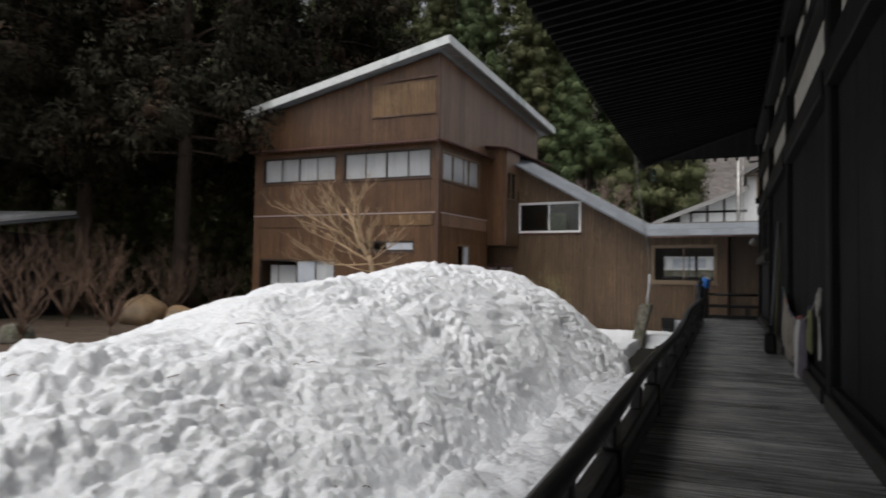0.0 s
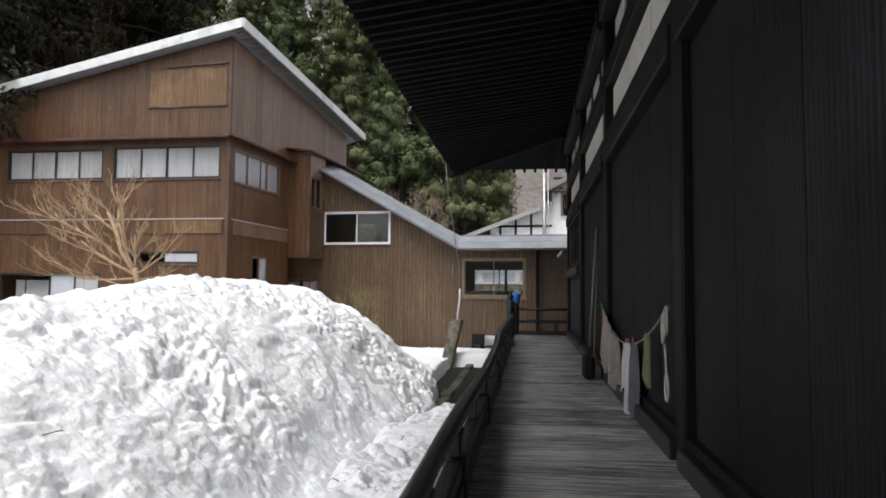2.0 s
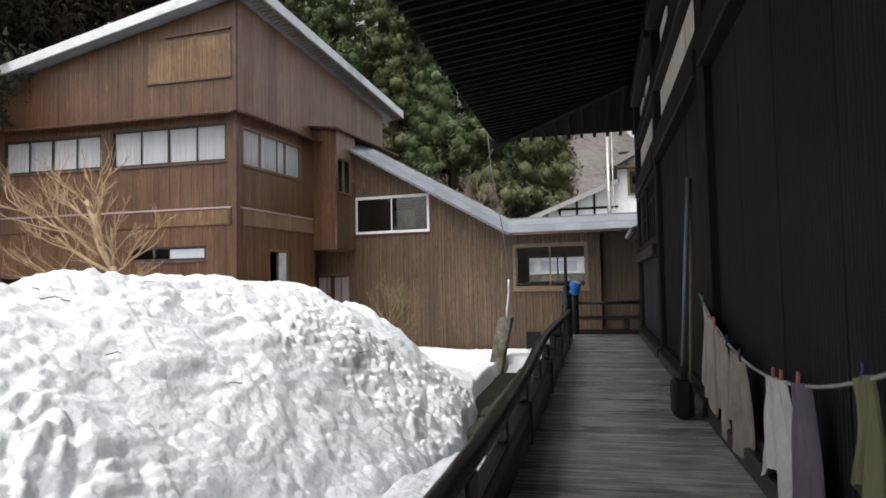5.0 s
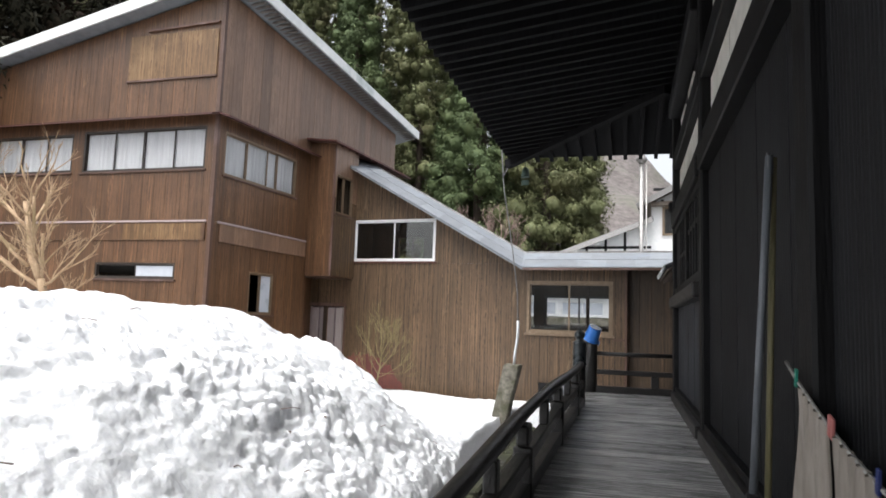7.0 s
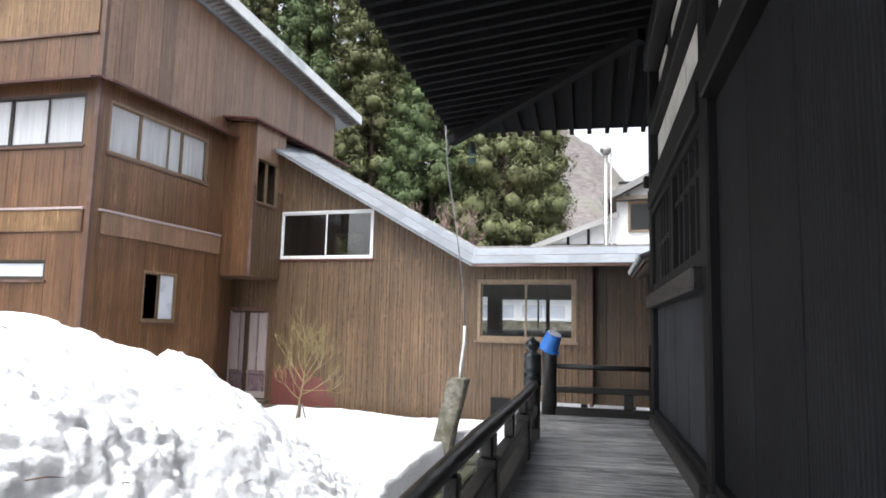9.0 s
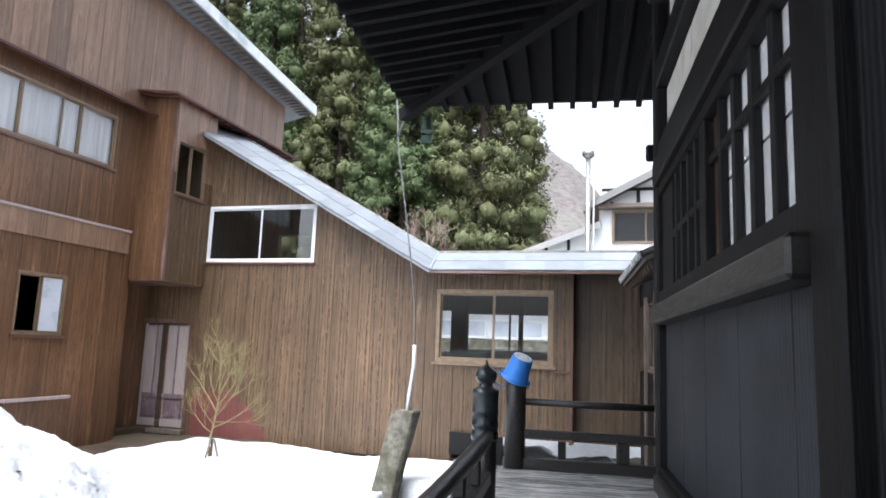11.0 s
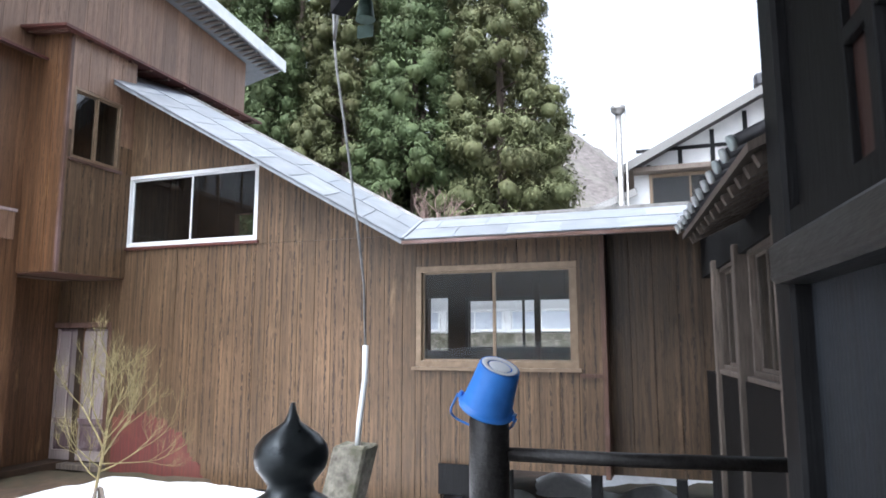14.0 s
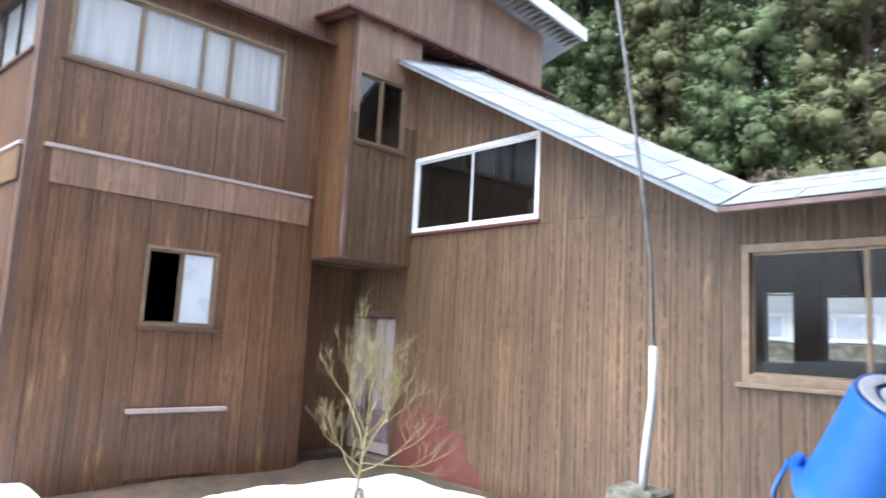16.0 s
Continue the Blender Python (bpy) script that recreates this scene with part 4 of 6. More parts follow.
def sheets(parent, p00, p10, p01, p11, n, rows):
    """Lapped metal sheets on a roof plane given by its four corners (eave left, eave right, ridge left, ridge right)."""
    p00, p10, p01, p11 = (Vector(p) for p in (p00, p10, p01, p11))
    nrm = (p10 - p00).cross(p01 - p00).normalized()

    def at(s, t):
        return (p00.lerp(p10, s)).lerp(p01.lerp(p11, s), t)
    for r in range(rows):
        for k in range(-1, n):
            s0, s1 = (k + 0.5 * (r % 2)) / n, (k + 1 + 0.5 * (r % 2)) / n
            s0, s1 = max(0, s0), min(1, s1)
            if s1 - s0 < 0.01:
                continue
            t0, t1 = r / rows, (r + 1) / rows
            lift0, lift1 = nrm * 0.013, nrm * 0.007
            e = 0.002
            q = [at(s0 + e, t0) + lift0, at(s1 - e, t0) + lift0 * 0.8, at(s1 - e, t1 - 0.01) + lift1 * 0.9, at(s0 + e, t1 - 0.01) + lift1]
            low = [v - nrm * 0.005 for v in q]
            part("roof_sheet", mesh("roof_sheet", [*q, *low], [(0, 1, 2, 3), (7, 6, 5, 4), (0, 4, 5, 1), (1, 5, 6, 2), (2, 6, 7, 3), (3, 7, 4, 0)], ROOF_METAL), ROOF_METAL, parent)


sheets(link_roof, (-3.35, 26.53, 2.84), (2.8, 26.53, 2.84), (-3.75, 28.35, 3.44), (2.8, 28.35, 3.44), 8, 2)
sheets(slope_roof, (-9.9, 26.53, eave_line(-9.9)), (-3.35, 26.53, 2.84), (-9.9, 28.35, ridge_line(-9.9) - 0.02), (-3.75, 28.35, 3.44), 10, 2)
part("ridge_cap", bar((-9.9, 28.35, ridge_line(-9.9)), (-3.75, 28.35, 3.46), 0.1, 0.05), STEEL, slope_roof, "dark ridge cap")
part("ridge_cap", bar((-3.75, 28.35, 3.46), (2.8, 28.35, 3.46), 0.1, 0.05), STEEL, link_roof, "dark ridge cap")
part("gutter", bar((-3.35, 26.53, 2.80), (2.8, 26.53, 2.80), 0.05, 0.05), TRIM, link_roof)
part("valley", bar((-3.35, 26.53, 2.872), (-3.75, 28.35, 3.475), 0.05, 0.012), ROOF_METAL, slope_roof)
# foundation strip along the side wall
found = part("foundation", box(-9.95, -9.60, 23.3, 26.9, -1.4, -0.98, 0.02), SILL_STONE, main_building, "pale concrete foundation ledge")
part("blue_strip", box(-9.92, -9.86, 22.6, 25.0, -1.02, -0.97), BLUE_PLASTIC, main_building, "blue plastic edging strip")

# ---- temple: wall, gallery floor, rail and eaves, all in the temple's own frame
WALL_FRAME = TEMPLE @ pose(0.12, 0, 0)


def placed(ob, m=TEMPLE):
    ob.matrix_basis = m
    return ob


POSTS = [-6.8, -2.1, 2.6, 7.3, 12.0, 16.7, 21.45]
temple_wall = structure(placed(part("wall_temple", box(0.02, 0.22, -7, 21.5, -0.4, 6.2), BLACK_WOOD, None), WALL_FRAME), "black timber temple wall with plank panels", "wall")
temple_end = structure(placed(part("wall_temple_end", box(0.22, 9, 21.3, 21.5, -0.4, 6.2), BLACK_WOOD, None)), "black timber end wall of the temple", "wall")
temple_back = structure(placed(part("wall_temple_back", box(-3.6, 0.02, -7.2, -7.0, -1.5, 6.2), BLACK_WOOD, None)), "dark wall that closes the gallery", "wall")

for y in POSTS:
    part("post", box(-0.12, 0.16, y - 0.14, y + 0.14, 0.0, 5.7, 0.02), BLACK_WOOD, temple_wall)
part("corner_bracket", box(-0.19, -0.10, 21.56, 21.66, 3.42, 3.60, 0.02), BLACK_WOOD, temple_wall)
for a, b in zip(POSTS, POSTS[1:]):
    y0, y1 = a + 0.14, b - 0.14
    last = b == POSTS[-1]
    part("sill_beam", box(-0.17, 0.02, y0, y1, 0.0, 0.15, 0.012), RAIL_WOOD, temple_wall)
    part("sill_track", box(-0.10, 0.02, y0, y1, 0.15, 0.22, 0.006), BLACK_WOOD, temple_wall)
    part("head_beam", box(-0.16, 0.02, y0, y1, 3.05, 3.30, 0.015), BLACK_WOOD, temple_wall)
    part("upper_beam", box(-0.10, 0.02, y0, y1, 3.36, 3.52, 0.012), BLACK_WOOD, temple_wall)
    n = 3
    for k in range(n):
        w = (y1 - y0) / n
        part("plaster_panel", box(-0.005, 0.02, y0 + k * w + 0.02, y0 + (k + 1) * w - 0.02, 3.54, 4.12), PLASTER, temple_wall, "aged white plaster panel")
    part("frieze_beam", box(-0.12, 0.02, y0, y1, 4.14, 4.42, 0.015), BLACK_WOOD, temple_wall)
    for k in range(n):
        w = (y1 - y0) / n
        part("plaster_panel", box(-0.005, 0.02, y0 + k * w + 0.3, y0 + (k + 1) * w - 0.3, 4.5, 5.0), PLASTER, temple_wall, "aged white plaster panel")
    part("wall_plate", box(-0.2, 0.02, y0, y1, 5.1, 5.4, 0.02), BLACK_WOOD, temple_wall)
    top = 1.62 if last else 3.04
    n = 9
    for k in range(n):
        w = (y1 - y0) / n
        o = 0.004 * (k % 2)
        part("plank", box(-0.035 - o, 0.02, y0 + k * w + 0.001, y0 + (k + 1) * w - 0.001, 0.22, top, 0.002), GREY_PLANK_LIT if last else BLACK_PLANK, temple_wall)

# lattice window in the last bay
y0, y1 = 16.84, 21.31
part("window_shelf", box(-0.2, 0.02, y0, y1, 1.62, 1.80, 0.02), RAIL_WOOD, temple_wall, "heavy window shelf beam")
lattice = part("lattice_window", box(-0.1, 0.0, y0, y1, 1.80, 1.95), BLACK_WOOD, temple_wall, "dark lattice window with pale panes")
part("lattice_head", box(-0.1, 0.0, y0, y1, 2.96, 3.05), BLACK_WOOD, lattice)
part("lattice_stile", box(-0.095, -0.012, 18.90, 19.10, 1.95, 2.96, 0.006), BLACK_WOOD, lattice)
part("lattice_stile", box(-0.095, -0.012, 16.84, 17.05, 1.95, 2.96, 0.006), BLACK_WOOD, lattice)
for edges in ((19.10, 19.40, 19.72, 20.04, 20.34), (17.05, 17.40, 17.78, 18.17, 18.54)):
    for k, (a, b) in enumerate(zip(edges, edges[1:])):
        part("lattice_bar", box(-0.075, -0.03, b - 0.04, b + 0.04, 1.95, 2.96, 0.004), BLACK_WOOD, lattice)
        for low, high in ((1.95, 2.42), (2.44, 2.96)):
            part("pane", box(-0.022, -0.012, a, b, low, high), PAPER, lattice, "pale translucent pane")
part("lattice_rail", box(-0.07, -0.035, 19.10, 20.60, 2.41, 2.47, 0.004), BLACK_WOOD, lattice)
part("lattice_rail", box(-0.07, -0.035, 17.05, 18.90, 2.62, 2.68, 0.004), BLACK_WOOD, lattice)
part("end_panel", box(-0.03, -0.012, 20.38, 20.62, 1.95, 2.96, 0.004), SHUTTER_RED, lattice, "dark red-brown wooden panel")
part("inner_panel", box(-0.03, -0.012, 18.58, 18.90, 1.95, 2.96, 0.004), SHUTTER_BROWN, lattice, "brown wooden panel behind the lattice")
part("end_panel", box(-0.06, -0.012, 20.62, y1, 1.95, 2.96, 0.004), BLACK_WOOD, lattice)

# gallery floor: short boards across the way
floor = structure(placed(part("floor", box(-1.62, 0.02, -7, 22.1, -0.28, -0.05), BLACK_WOOD, None)), "worn dark board floor of the open gallery", "floor")
rng = random.Random(4)
y = -6.9
while y < 22.05:
    w = 0.2 + rng.random() * 0.07
    z = rng.random() * 0.006
    tilt = (rng.random() - 0.5) * 0.006
    v, f = prism(-1.70, 0.06, -0.045, z, z + tilt, y + 0.003, min(y + w, 22.1) - 0.003)
    cup = rng.uniform(-0.0035, 0.0035)
    v = [(vx, vy, vz + (0 if i < 4 else (cup if i in (6, 7) else 0))) for i, (vx, vy, vz) in enumerate(v)]
    part("floor_board", mesh("floor_board", v, f, DECK), DECK, floor)
    y += w
for k in range(10):
    yy = -5 + k * 2.9
    part("floor_post", box(-1.5, -1.34, yy, yy + 0.16, -1.6, -0.28), BLACK_WOOD, floor)
part("floor_edge_beam", box(-1.72, -1.66, -7, 22.1, -0.25, -0.05, 0.01), BLACK_WOOD, floor)

# balustrade
rail = thing("balustrade", "black timber balustrade with a round worn top rail", "railing", TEMPLE)


def sag(y):
    return float(np.interp(y, [-7, 3, 6.5, 9, 11, 12.5, 14, 15.5, 17.5, 20], [0.44, 0.44, 0.45, 0.47, 0.50, 0.54, 0.585, 0.62, 0.635, 0.64])) + 0.006 * math.sin(y * 1.3)


def sway(y):
    return -1.5 + 0.015 * math.sin(y * 0.8) - 0.03 * math.exp(-((y - 13.5) / 1.6) ** 2)


ys = [-6.5 + k * 0.45 for k in range(59)]
ys = [q for q in ys if q < 19.45] + [19.47]
part("top_rail", rod([(sway(q), q, sag(q)) for q in ys], [0.052 + 0.004 * math.sin(q * 2.1) for q in ys], 12), RAIL_WOOD, rail, "round worn top rail")
stops = [-3.4, -1.0, 1.4, 3.8, 6.2, 8.6, 11.0, 13.4, 15.8, 18.2]
bounds = [-6.5] + stops + [19.45]
for a, b in zip(bounds, bounds[1:]):
    d0, d1 = (sag(a) - 0.64) * 0.75, (sag(b) - 0.64) * 0.75
    part("middle_rail", bar((-1.5, a + 0.07, 0.35 + d0), (-1.5, b - 0.07, 0.35 + d1), 0.1, 0.1, 0.01), RAIL_WOOD, rail)
    part("bottom_rail", box(-1.56, -1.44, a + 0.07, b - 0.07, 0.03, 0.14, 0.01), RAIL_WOOD, rail)
    part("strut", box(-1.54, -1.46, (a + b) / 2 - 0.05, (a + b) / 2 + 0.05, 0.405 + (d0 + d1) / 2, sag((a + b) / 2) - 0.03, 0.01), RAIL_WOOD, rail)
for y in stops:
    part("baluster", box(-1.57, -1.43, y - 0.068, y + 0.068, 0.0, 0.46 + (sag(y) - 0.64), 0.012), RAIL_WOOD, rail)
    part("saddle", box(-1.545, -1.455, y - 0.11, y + 0.11, 0.465 + (sag(y) - 0.64), sag(y) - 0.03, 0.015), RAIL_WOOD, rail)
newel = part("newel_post", lathe([(0.098, 0.0), (0.098, 0.62)], 20), RAIL_WOOD, rail, "round black newel post")
newel.matrix_basis = pose(-1.53, 19.58, 0)
part("newel_cap", lathe([(0.104, 0.60), (0.108, 0.612), (0.108, 0.655), (0.103, 0.67), (0.103, 0.70), (0.108, 0.712), (0.108, 0.735), (0.103, 0.75), (0.102, 0.80), (0.108, 0.815), (0.107, 0.83), (0.103, 0.845), (0.102, 0.95), (0.107, 0.965), (0.105, 0.985),
                         (0.086, 1.002), (0.058, 1.018), (0.052, 1.035), (0.064, 1.052), (0.082, 1.075), (0.088, 1.10), (0.084, 1.125), (0.066, 1.148), (0.040, 1.166), (0.020, 1.18), (0.011, 1.20), (0.005, 1.225)], 28),
     CAP_METAL, newel, "onion-shaped dark metal cap")
end_post = part("corner_post", lathe([(0.118, 0.0), (0.115, 0.93), (0.10, 0.96), (0.02, 0.97)], 22), RAIL_WOOD, rail, "round corner post with a worn flat top")
end_post.matrix_basis = pose(-1.47, 22.0, 0)
end = thing("end_balustrade", "black timber balustrade across the gallery end", "railing", TEMPLE)
part("top_rail", rod([(-1.38, 22.0, 0.735), (-0.7, 22.0, 0.728), (0.12, 22.0, 0.735)], 0.04, 10), RAIL_WOOD, end)
part("middle_rail", box(-1.38, 0.12, 21.95, 22.05, 0.34, 0.43, 0.01), RAIL_WOOD, end)
part("bottom_rail", box(-1.38, 0.12, 21.94, 22.06, 0.0, 0.12, 0.01), RAIL_WOOD, end)
part("baluster", box(-0.36, -0.22, 21.95, 22.05, 0.12, 0.34, 0.01), RAIL_WOOD, end)

# upside-down bucket on the corner post
bucket = thing("bucket", "blue plastic bucket upside down on the post", "bucket", TEMPLE @ pose(-1.485, 22.0, 0.995) @ pose(0, 0, 0.0, 19, 22, 0))
bucket.scale = (0.92, 0.92, 0.98)
part("body", lathe([(0.160, -0.012), (0.178, -0.012), (0.182, -0.004), (0.180, 0.008), (0.162, 0.014), (0.158, 0.03), (0.142, 0.15), (0.130, 0.262), (0.124, 0.275), (0.116, 0.270), (0.112, 0.262), (0.09, 0.262), (0.088, 0.268), (0.075, 0.268), (0.072, 0.260), (0.03, 0.260), (0.002, 0.262)], 36, False), BLUE_PLASTIC, bucket)
part("base_ring", lathe([(0.082, 0.270), (0.112, 0.272), (0.116, 0.276), (0.110, 0.279), (0.082, 0.276)], 30, False), BASE_WHITE, bucket, "scuffed pale ring on the base")
part("base_mark", lathe([(0.001, 0.270), (0.068, 0.270), (0.070, 0.273), (0.066, 0.275), (0.001, 0.275)], 24, False), BASE_WHITE, bucket, "scuffed pale ring on the base")
arc = [(-0.20 * math.copysign(abs(math.cos(math.pi * k / 20)) ** 0.5, 10 - k) - 0.08 * math.sin(math.pi * k / 20), 0.15 * math.sin(math.pi * k / 20), 0.005 - 0.24 * math.sin(math.pi * k / 20) ** 0.7) for k in range(21)]
part("handle", rod(arc, 0.007, 8), BLUE_PLASTIC, bucket, "thin blue carrying handle")
for s in (-1, 1):
    part("handle_lug", box(s * 0.182 - 0.012, s * 0.182 + 0.012, -0.02, 0.02, -0.012, 0.03, 0.005), BLUE_PLASTIC, bucket)

# eaves: deck of boards over rafters, hip at the corner
EZ, SL = 5.31, 0.135


def eave_z(d):
    return EZ + (3.6 - d) * SL


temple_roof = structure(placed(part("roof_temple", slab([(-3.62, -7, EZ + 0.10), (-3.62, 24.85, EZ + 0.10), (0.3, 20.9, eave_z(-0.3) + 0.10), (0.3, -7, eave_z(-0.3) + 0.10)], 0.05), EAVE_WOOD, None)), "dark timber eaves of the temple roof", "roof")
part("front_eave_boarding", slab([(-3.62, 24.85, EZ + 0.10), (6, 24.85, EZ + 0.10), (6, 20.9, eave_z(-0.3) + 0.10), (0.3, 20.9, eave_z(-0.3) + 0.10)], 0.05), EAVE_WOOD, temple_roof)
part("roof_top", slab([(-3.7, -7, EZ + 0.3), (-3.7, 24.95, EZ + 0.3), (0.3, 20.9, 7.4), (0.3, -7, 7.4)], 0.15), TILE, temple_roof)
part("roof_top", slab([(-3.7, 24.95, EZ + 0.3), (7, 24.95, EZ + 0.3), (7, 20.9, 7.4), (0.3, 20.9, 7.4)], 0.15), TILE, temple_roof)
y = -6.8
while y < 24.3:
    inner = max(0.1, y - 21.1) if y > 21.2 else 0.1
    x1 = -inner if y > 21.2 else 0.0
    if -3.6 < x1 - 0.25:
        part("rafter", bar((-3.66, y, EZ - 0.012), (x1, y, eave_z(-x1) - 0.012), 0.085, 0.11), EAVE_WOOD, temple_roof)
    y += 0.31
x = -3.3
while x < 5.5:
    y_in = 21.5 if x > -0.4 else 21.1 - x
    if y_in < 24.4:
        part("rafter", bar((x, 24.92, EZ - 0.012), (x, y_in, EZ + (24.85 - y_in) * SL - 0.012), 0.085, 0.11), EAVE_WOOD, temple_roof)
    x += 0.348
part("hip_rafter", bar((-3.72, 24.96, EZ - 0.09), (-0.1, 21.3, eave_z(0.1) - 0.09), 0.17, 0.2), EAVE_WOOD, temple_roof, "heavy diagonal hip rafter")
part("eave_edge", box(-3.68, -3.58, -7, 24.9, EZ + 0.045, EZ + 0.15), EAVE_WOOD, temple_roof)
part("eave_edge", box(-3.58, 6, 24.82, 24.92, EZ + 0.045, EZ + 0.15), EAVE_WOOD, temple_roof)
bell = thing("wind_bell", "small green bronze wind bell under the eave tip", "bell", TEMPLE @ pose(-3.2, 24.5, 4.78))
part("body", lathe([(0.11, 0.0), (0.10, 0.02), (0.085, 0.12), (0.075, 0.2), (0.05, 0.24), (0.015, 0.25)], 16), BRONZE, bell)
part("hanger", rod([(0, 0, 0.24), (0, 0, 0.46)], 0.008, 6), BRONZE, bell)
part("clapper_plate", box(-0.09, 0.09, -0.004, 0.004, -0.2, -0.06), BRONZE, bell)

# ---- leaning concrete stake with a conduit and a cable up to the eave tip
stake = thing("concrete_post", "leaning weathered concrete post with broken top", "post", pose(-3.3, 24.15, -1.6))
bm = box(-0.2, 0.2, -0.16, 0.16, 0, 1.86, 0.03)
bmesh.ops.subdivide_edges(bm, edges=bm.edges[:], cuts=3, use_grid_fill=True)
for v in bm.verts:
    n = noise.noise(v.co * 6) * 0.03
    v.co += Vector((n, noise.noise(v.co * 5 + Vector((3, 1, 2))) * 0.03, n if v.co.z > 1.6 else 0))
    v.co.x += (v.co.z / 1.86) * 0.33
    v.co.y += (v.co.z / 1.86) * 0.28
part("shaft", bm, CONCRETE, stake)
conduit = thing("conduit", "grey-white plastic conduit standing in the post top", "pipe")
part("tube", rod([(-2.95, 24.42, 0.18), (-2.93, 24.42, 0.5), (-2.87, 24.42, 0.95), (-2.87, 24.42, 1.33)], 0.032, 10), PIPE_WHITE, conduit)
cable = thing("cable", "thin slack cable from the conduit to the eave", "cable")
part("strand", rod([(-2.87, 24.42, 1.3), (-2.9, 24.42, 2.0), (-3.02, 24.4, 2.9), (-3.18, 24.4, 3.9), (-3.3, 24.4, 4.6), (-3.34, 24.4, 4.95), (-3.36, 24.4, 5.3), (-3.42, 24.4, 5.9), (-3.62, 24.4, 6.4)], 0.016, 6), WIRE, cable)
part("tie", rod([(-3.34, 24.4, 4.98), (-3.2, 24.2, 5.1), (-3.02, 23.95, 5.22)], 0.02, 6), WIRE, cable)

# ---- washing line on the temple wall
line = thing("washing_line", "sagging white rope washing line knotted on the wall", "rope", TEMPLE)
pts = []
for k in range(25):
    s = k / 24
    pts.append((-0.03, 7.5 + s * 4.75, 1.13 - 0.04 * s - 1.72 * s * (1 - s)))
part("rope", rod(pts, 0.009, 6), ROPE, line)
loop = [(-0.04, 7.52 + 0.055 * math.sin(2 * math.pi * k / 16), 0.52 - 0.10 * math.cos(2 * math.pi * k / 16)) for k in range(17)]
part("loose_end", rod([(-0.03, 7.5, 1.12), (-0.05, 7.57, 0.98), (-0.04, 7.56, 0.8), (-0.04, 7.52, 0.62)] + loop[9:] + loop[:9], 0.011, 6), ROPE, line)
for k in range(3):
    ring = [(-0.04 - 0.01 * k, 7.52 + 0.05 * math.sin(2 * math.pi * j / 12) + 0.01 * k, 1.02 + 0.11 * math.cos(2 * math.pi * j / 12) - 0.03 * k) for j in range(13)]
    part("knot_turn", rod(ring, 0.010, 6), ROPE, line)


def rope_z(y):
    s = (y - 7.5) / 4.75
    return 1.13 - 0.04 * s - 1.72 * s * (1 - s)


def cloth(label, mat, y0, y1, drop0, drop1, fold=0.03, off=0.0, pinch=0.5):
    """A rag hung over the rope: folds deepen towards the hem, the hem is uneven."""
    t = thing("hanging_cloth", label, "cloth", TEMPLE, group="cloths on the washing line")
    nx, nz = 22, 14
    vs = []
    for side in (0, 1):
        for j in range(nz + 1):
            for i in range(nx + 1):
                a, d = i / nx, j / nz
                mid = (y0 + y1) / 2
                y = mid + (y1 - y0) * (a - 0.5) * (pinch + (1 - pinch) * min(1, d * 1.25)) + 0.02 * math.sin(d * 5 + off)
                top = rope_z(mid + (y1 - y0) * (a - 0.5) * pinch)
                drop = drop0 + (drop1 - drop0) * a + 0.07 * math.sin(a * 7 + off) + 0.03 * math.sin(a * 17)
                x = -0.04 + fold * d * math.sin(a * 14 + off) + 0.4 * fold * math.sin(a * 31 + d * 3 + off) + side * 0.008
                vs.append((x, y, top + 0.01 - drop * d))
    q = (nx + 1) * (nz + 1)
    fs = []
    for side in (0, 1):
        for j in range(nz):
            for i in range(nx):
                a = side * q + j * (nx + 1) + i
                c = (a, a + 1, a + nx + 2, a + nx + 1)
                fs.append(c if side else c[::-1])
    part("fabric", mesh("fabric", vs, fs, mat, True), mat, t)
    return t


def peg(y, mat):
    t = thing("clothes_peg", "small plastic clothes peg on the rope", "clothes peg", TEMPLE @ pose(-0.04, y, rope_z(y) + 0.02, 12, 0, 0), group="clothes pegs")
    for s in (-1, 1):
        part("jaw", box(-0.006, 0.006, s * 0.008 - 0.005, s * 0.008 + 0.005, -0.04, 0.045, 0.002), mat, t)


cloth("grey-white rag hung over the rope", CLOTH_GREY, 9.2, 9.95, 0.72, 0.5, 0.06, 0.3, 0.4)
cloth("dull mauve rag hung beside the white one", CLOTH_MAUVE, 9.02, 9.3, 0.66, 0.66, 0.05, 1.3, 0.6)
cloth("small pale green cloth hung over the rope", CLOTH_GREEN, 8.3, 8.5, 0.42, 0.38, 0.03, 2.0, 0.7)
cloth("brown-grey rag hung over the rope", CLOTH_BROWN, 10.38, 10.85, 0.6, 0.5, 0.06, 0.9, 0.5)
cloth("pale grey-brown floor cloth hung over the rope", CLOTH_BROWN, 11.5, 12.0, 0.72, 0.70, 0.03, 2.4, 0.85)
cloth("pale grey-brown floor cloth hung over the rope", CLOTH_BROWN, 10.93, 11.44, 0.68, 0.66, 0.035, 0.4, 0.85)
for y, mat in ((12.0, GREEN_PLASTIC), (11.47, PINK_PLASTIC), (11.43, PINK_PLASTIC), (10.95, NAVY_PLASTIC), (10.5, NAVY_PLASTIC), (9.5, PINK_PLASTIC), (9.2, PINK_PLASTIC), (8.4, NAVY_PLASTIC), (9.66, PINK_PLASTIC)):
    peg(y, mat)


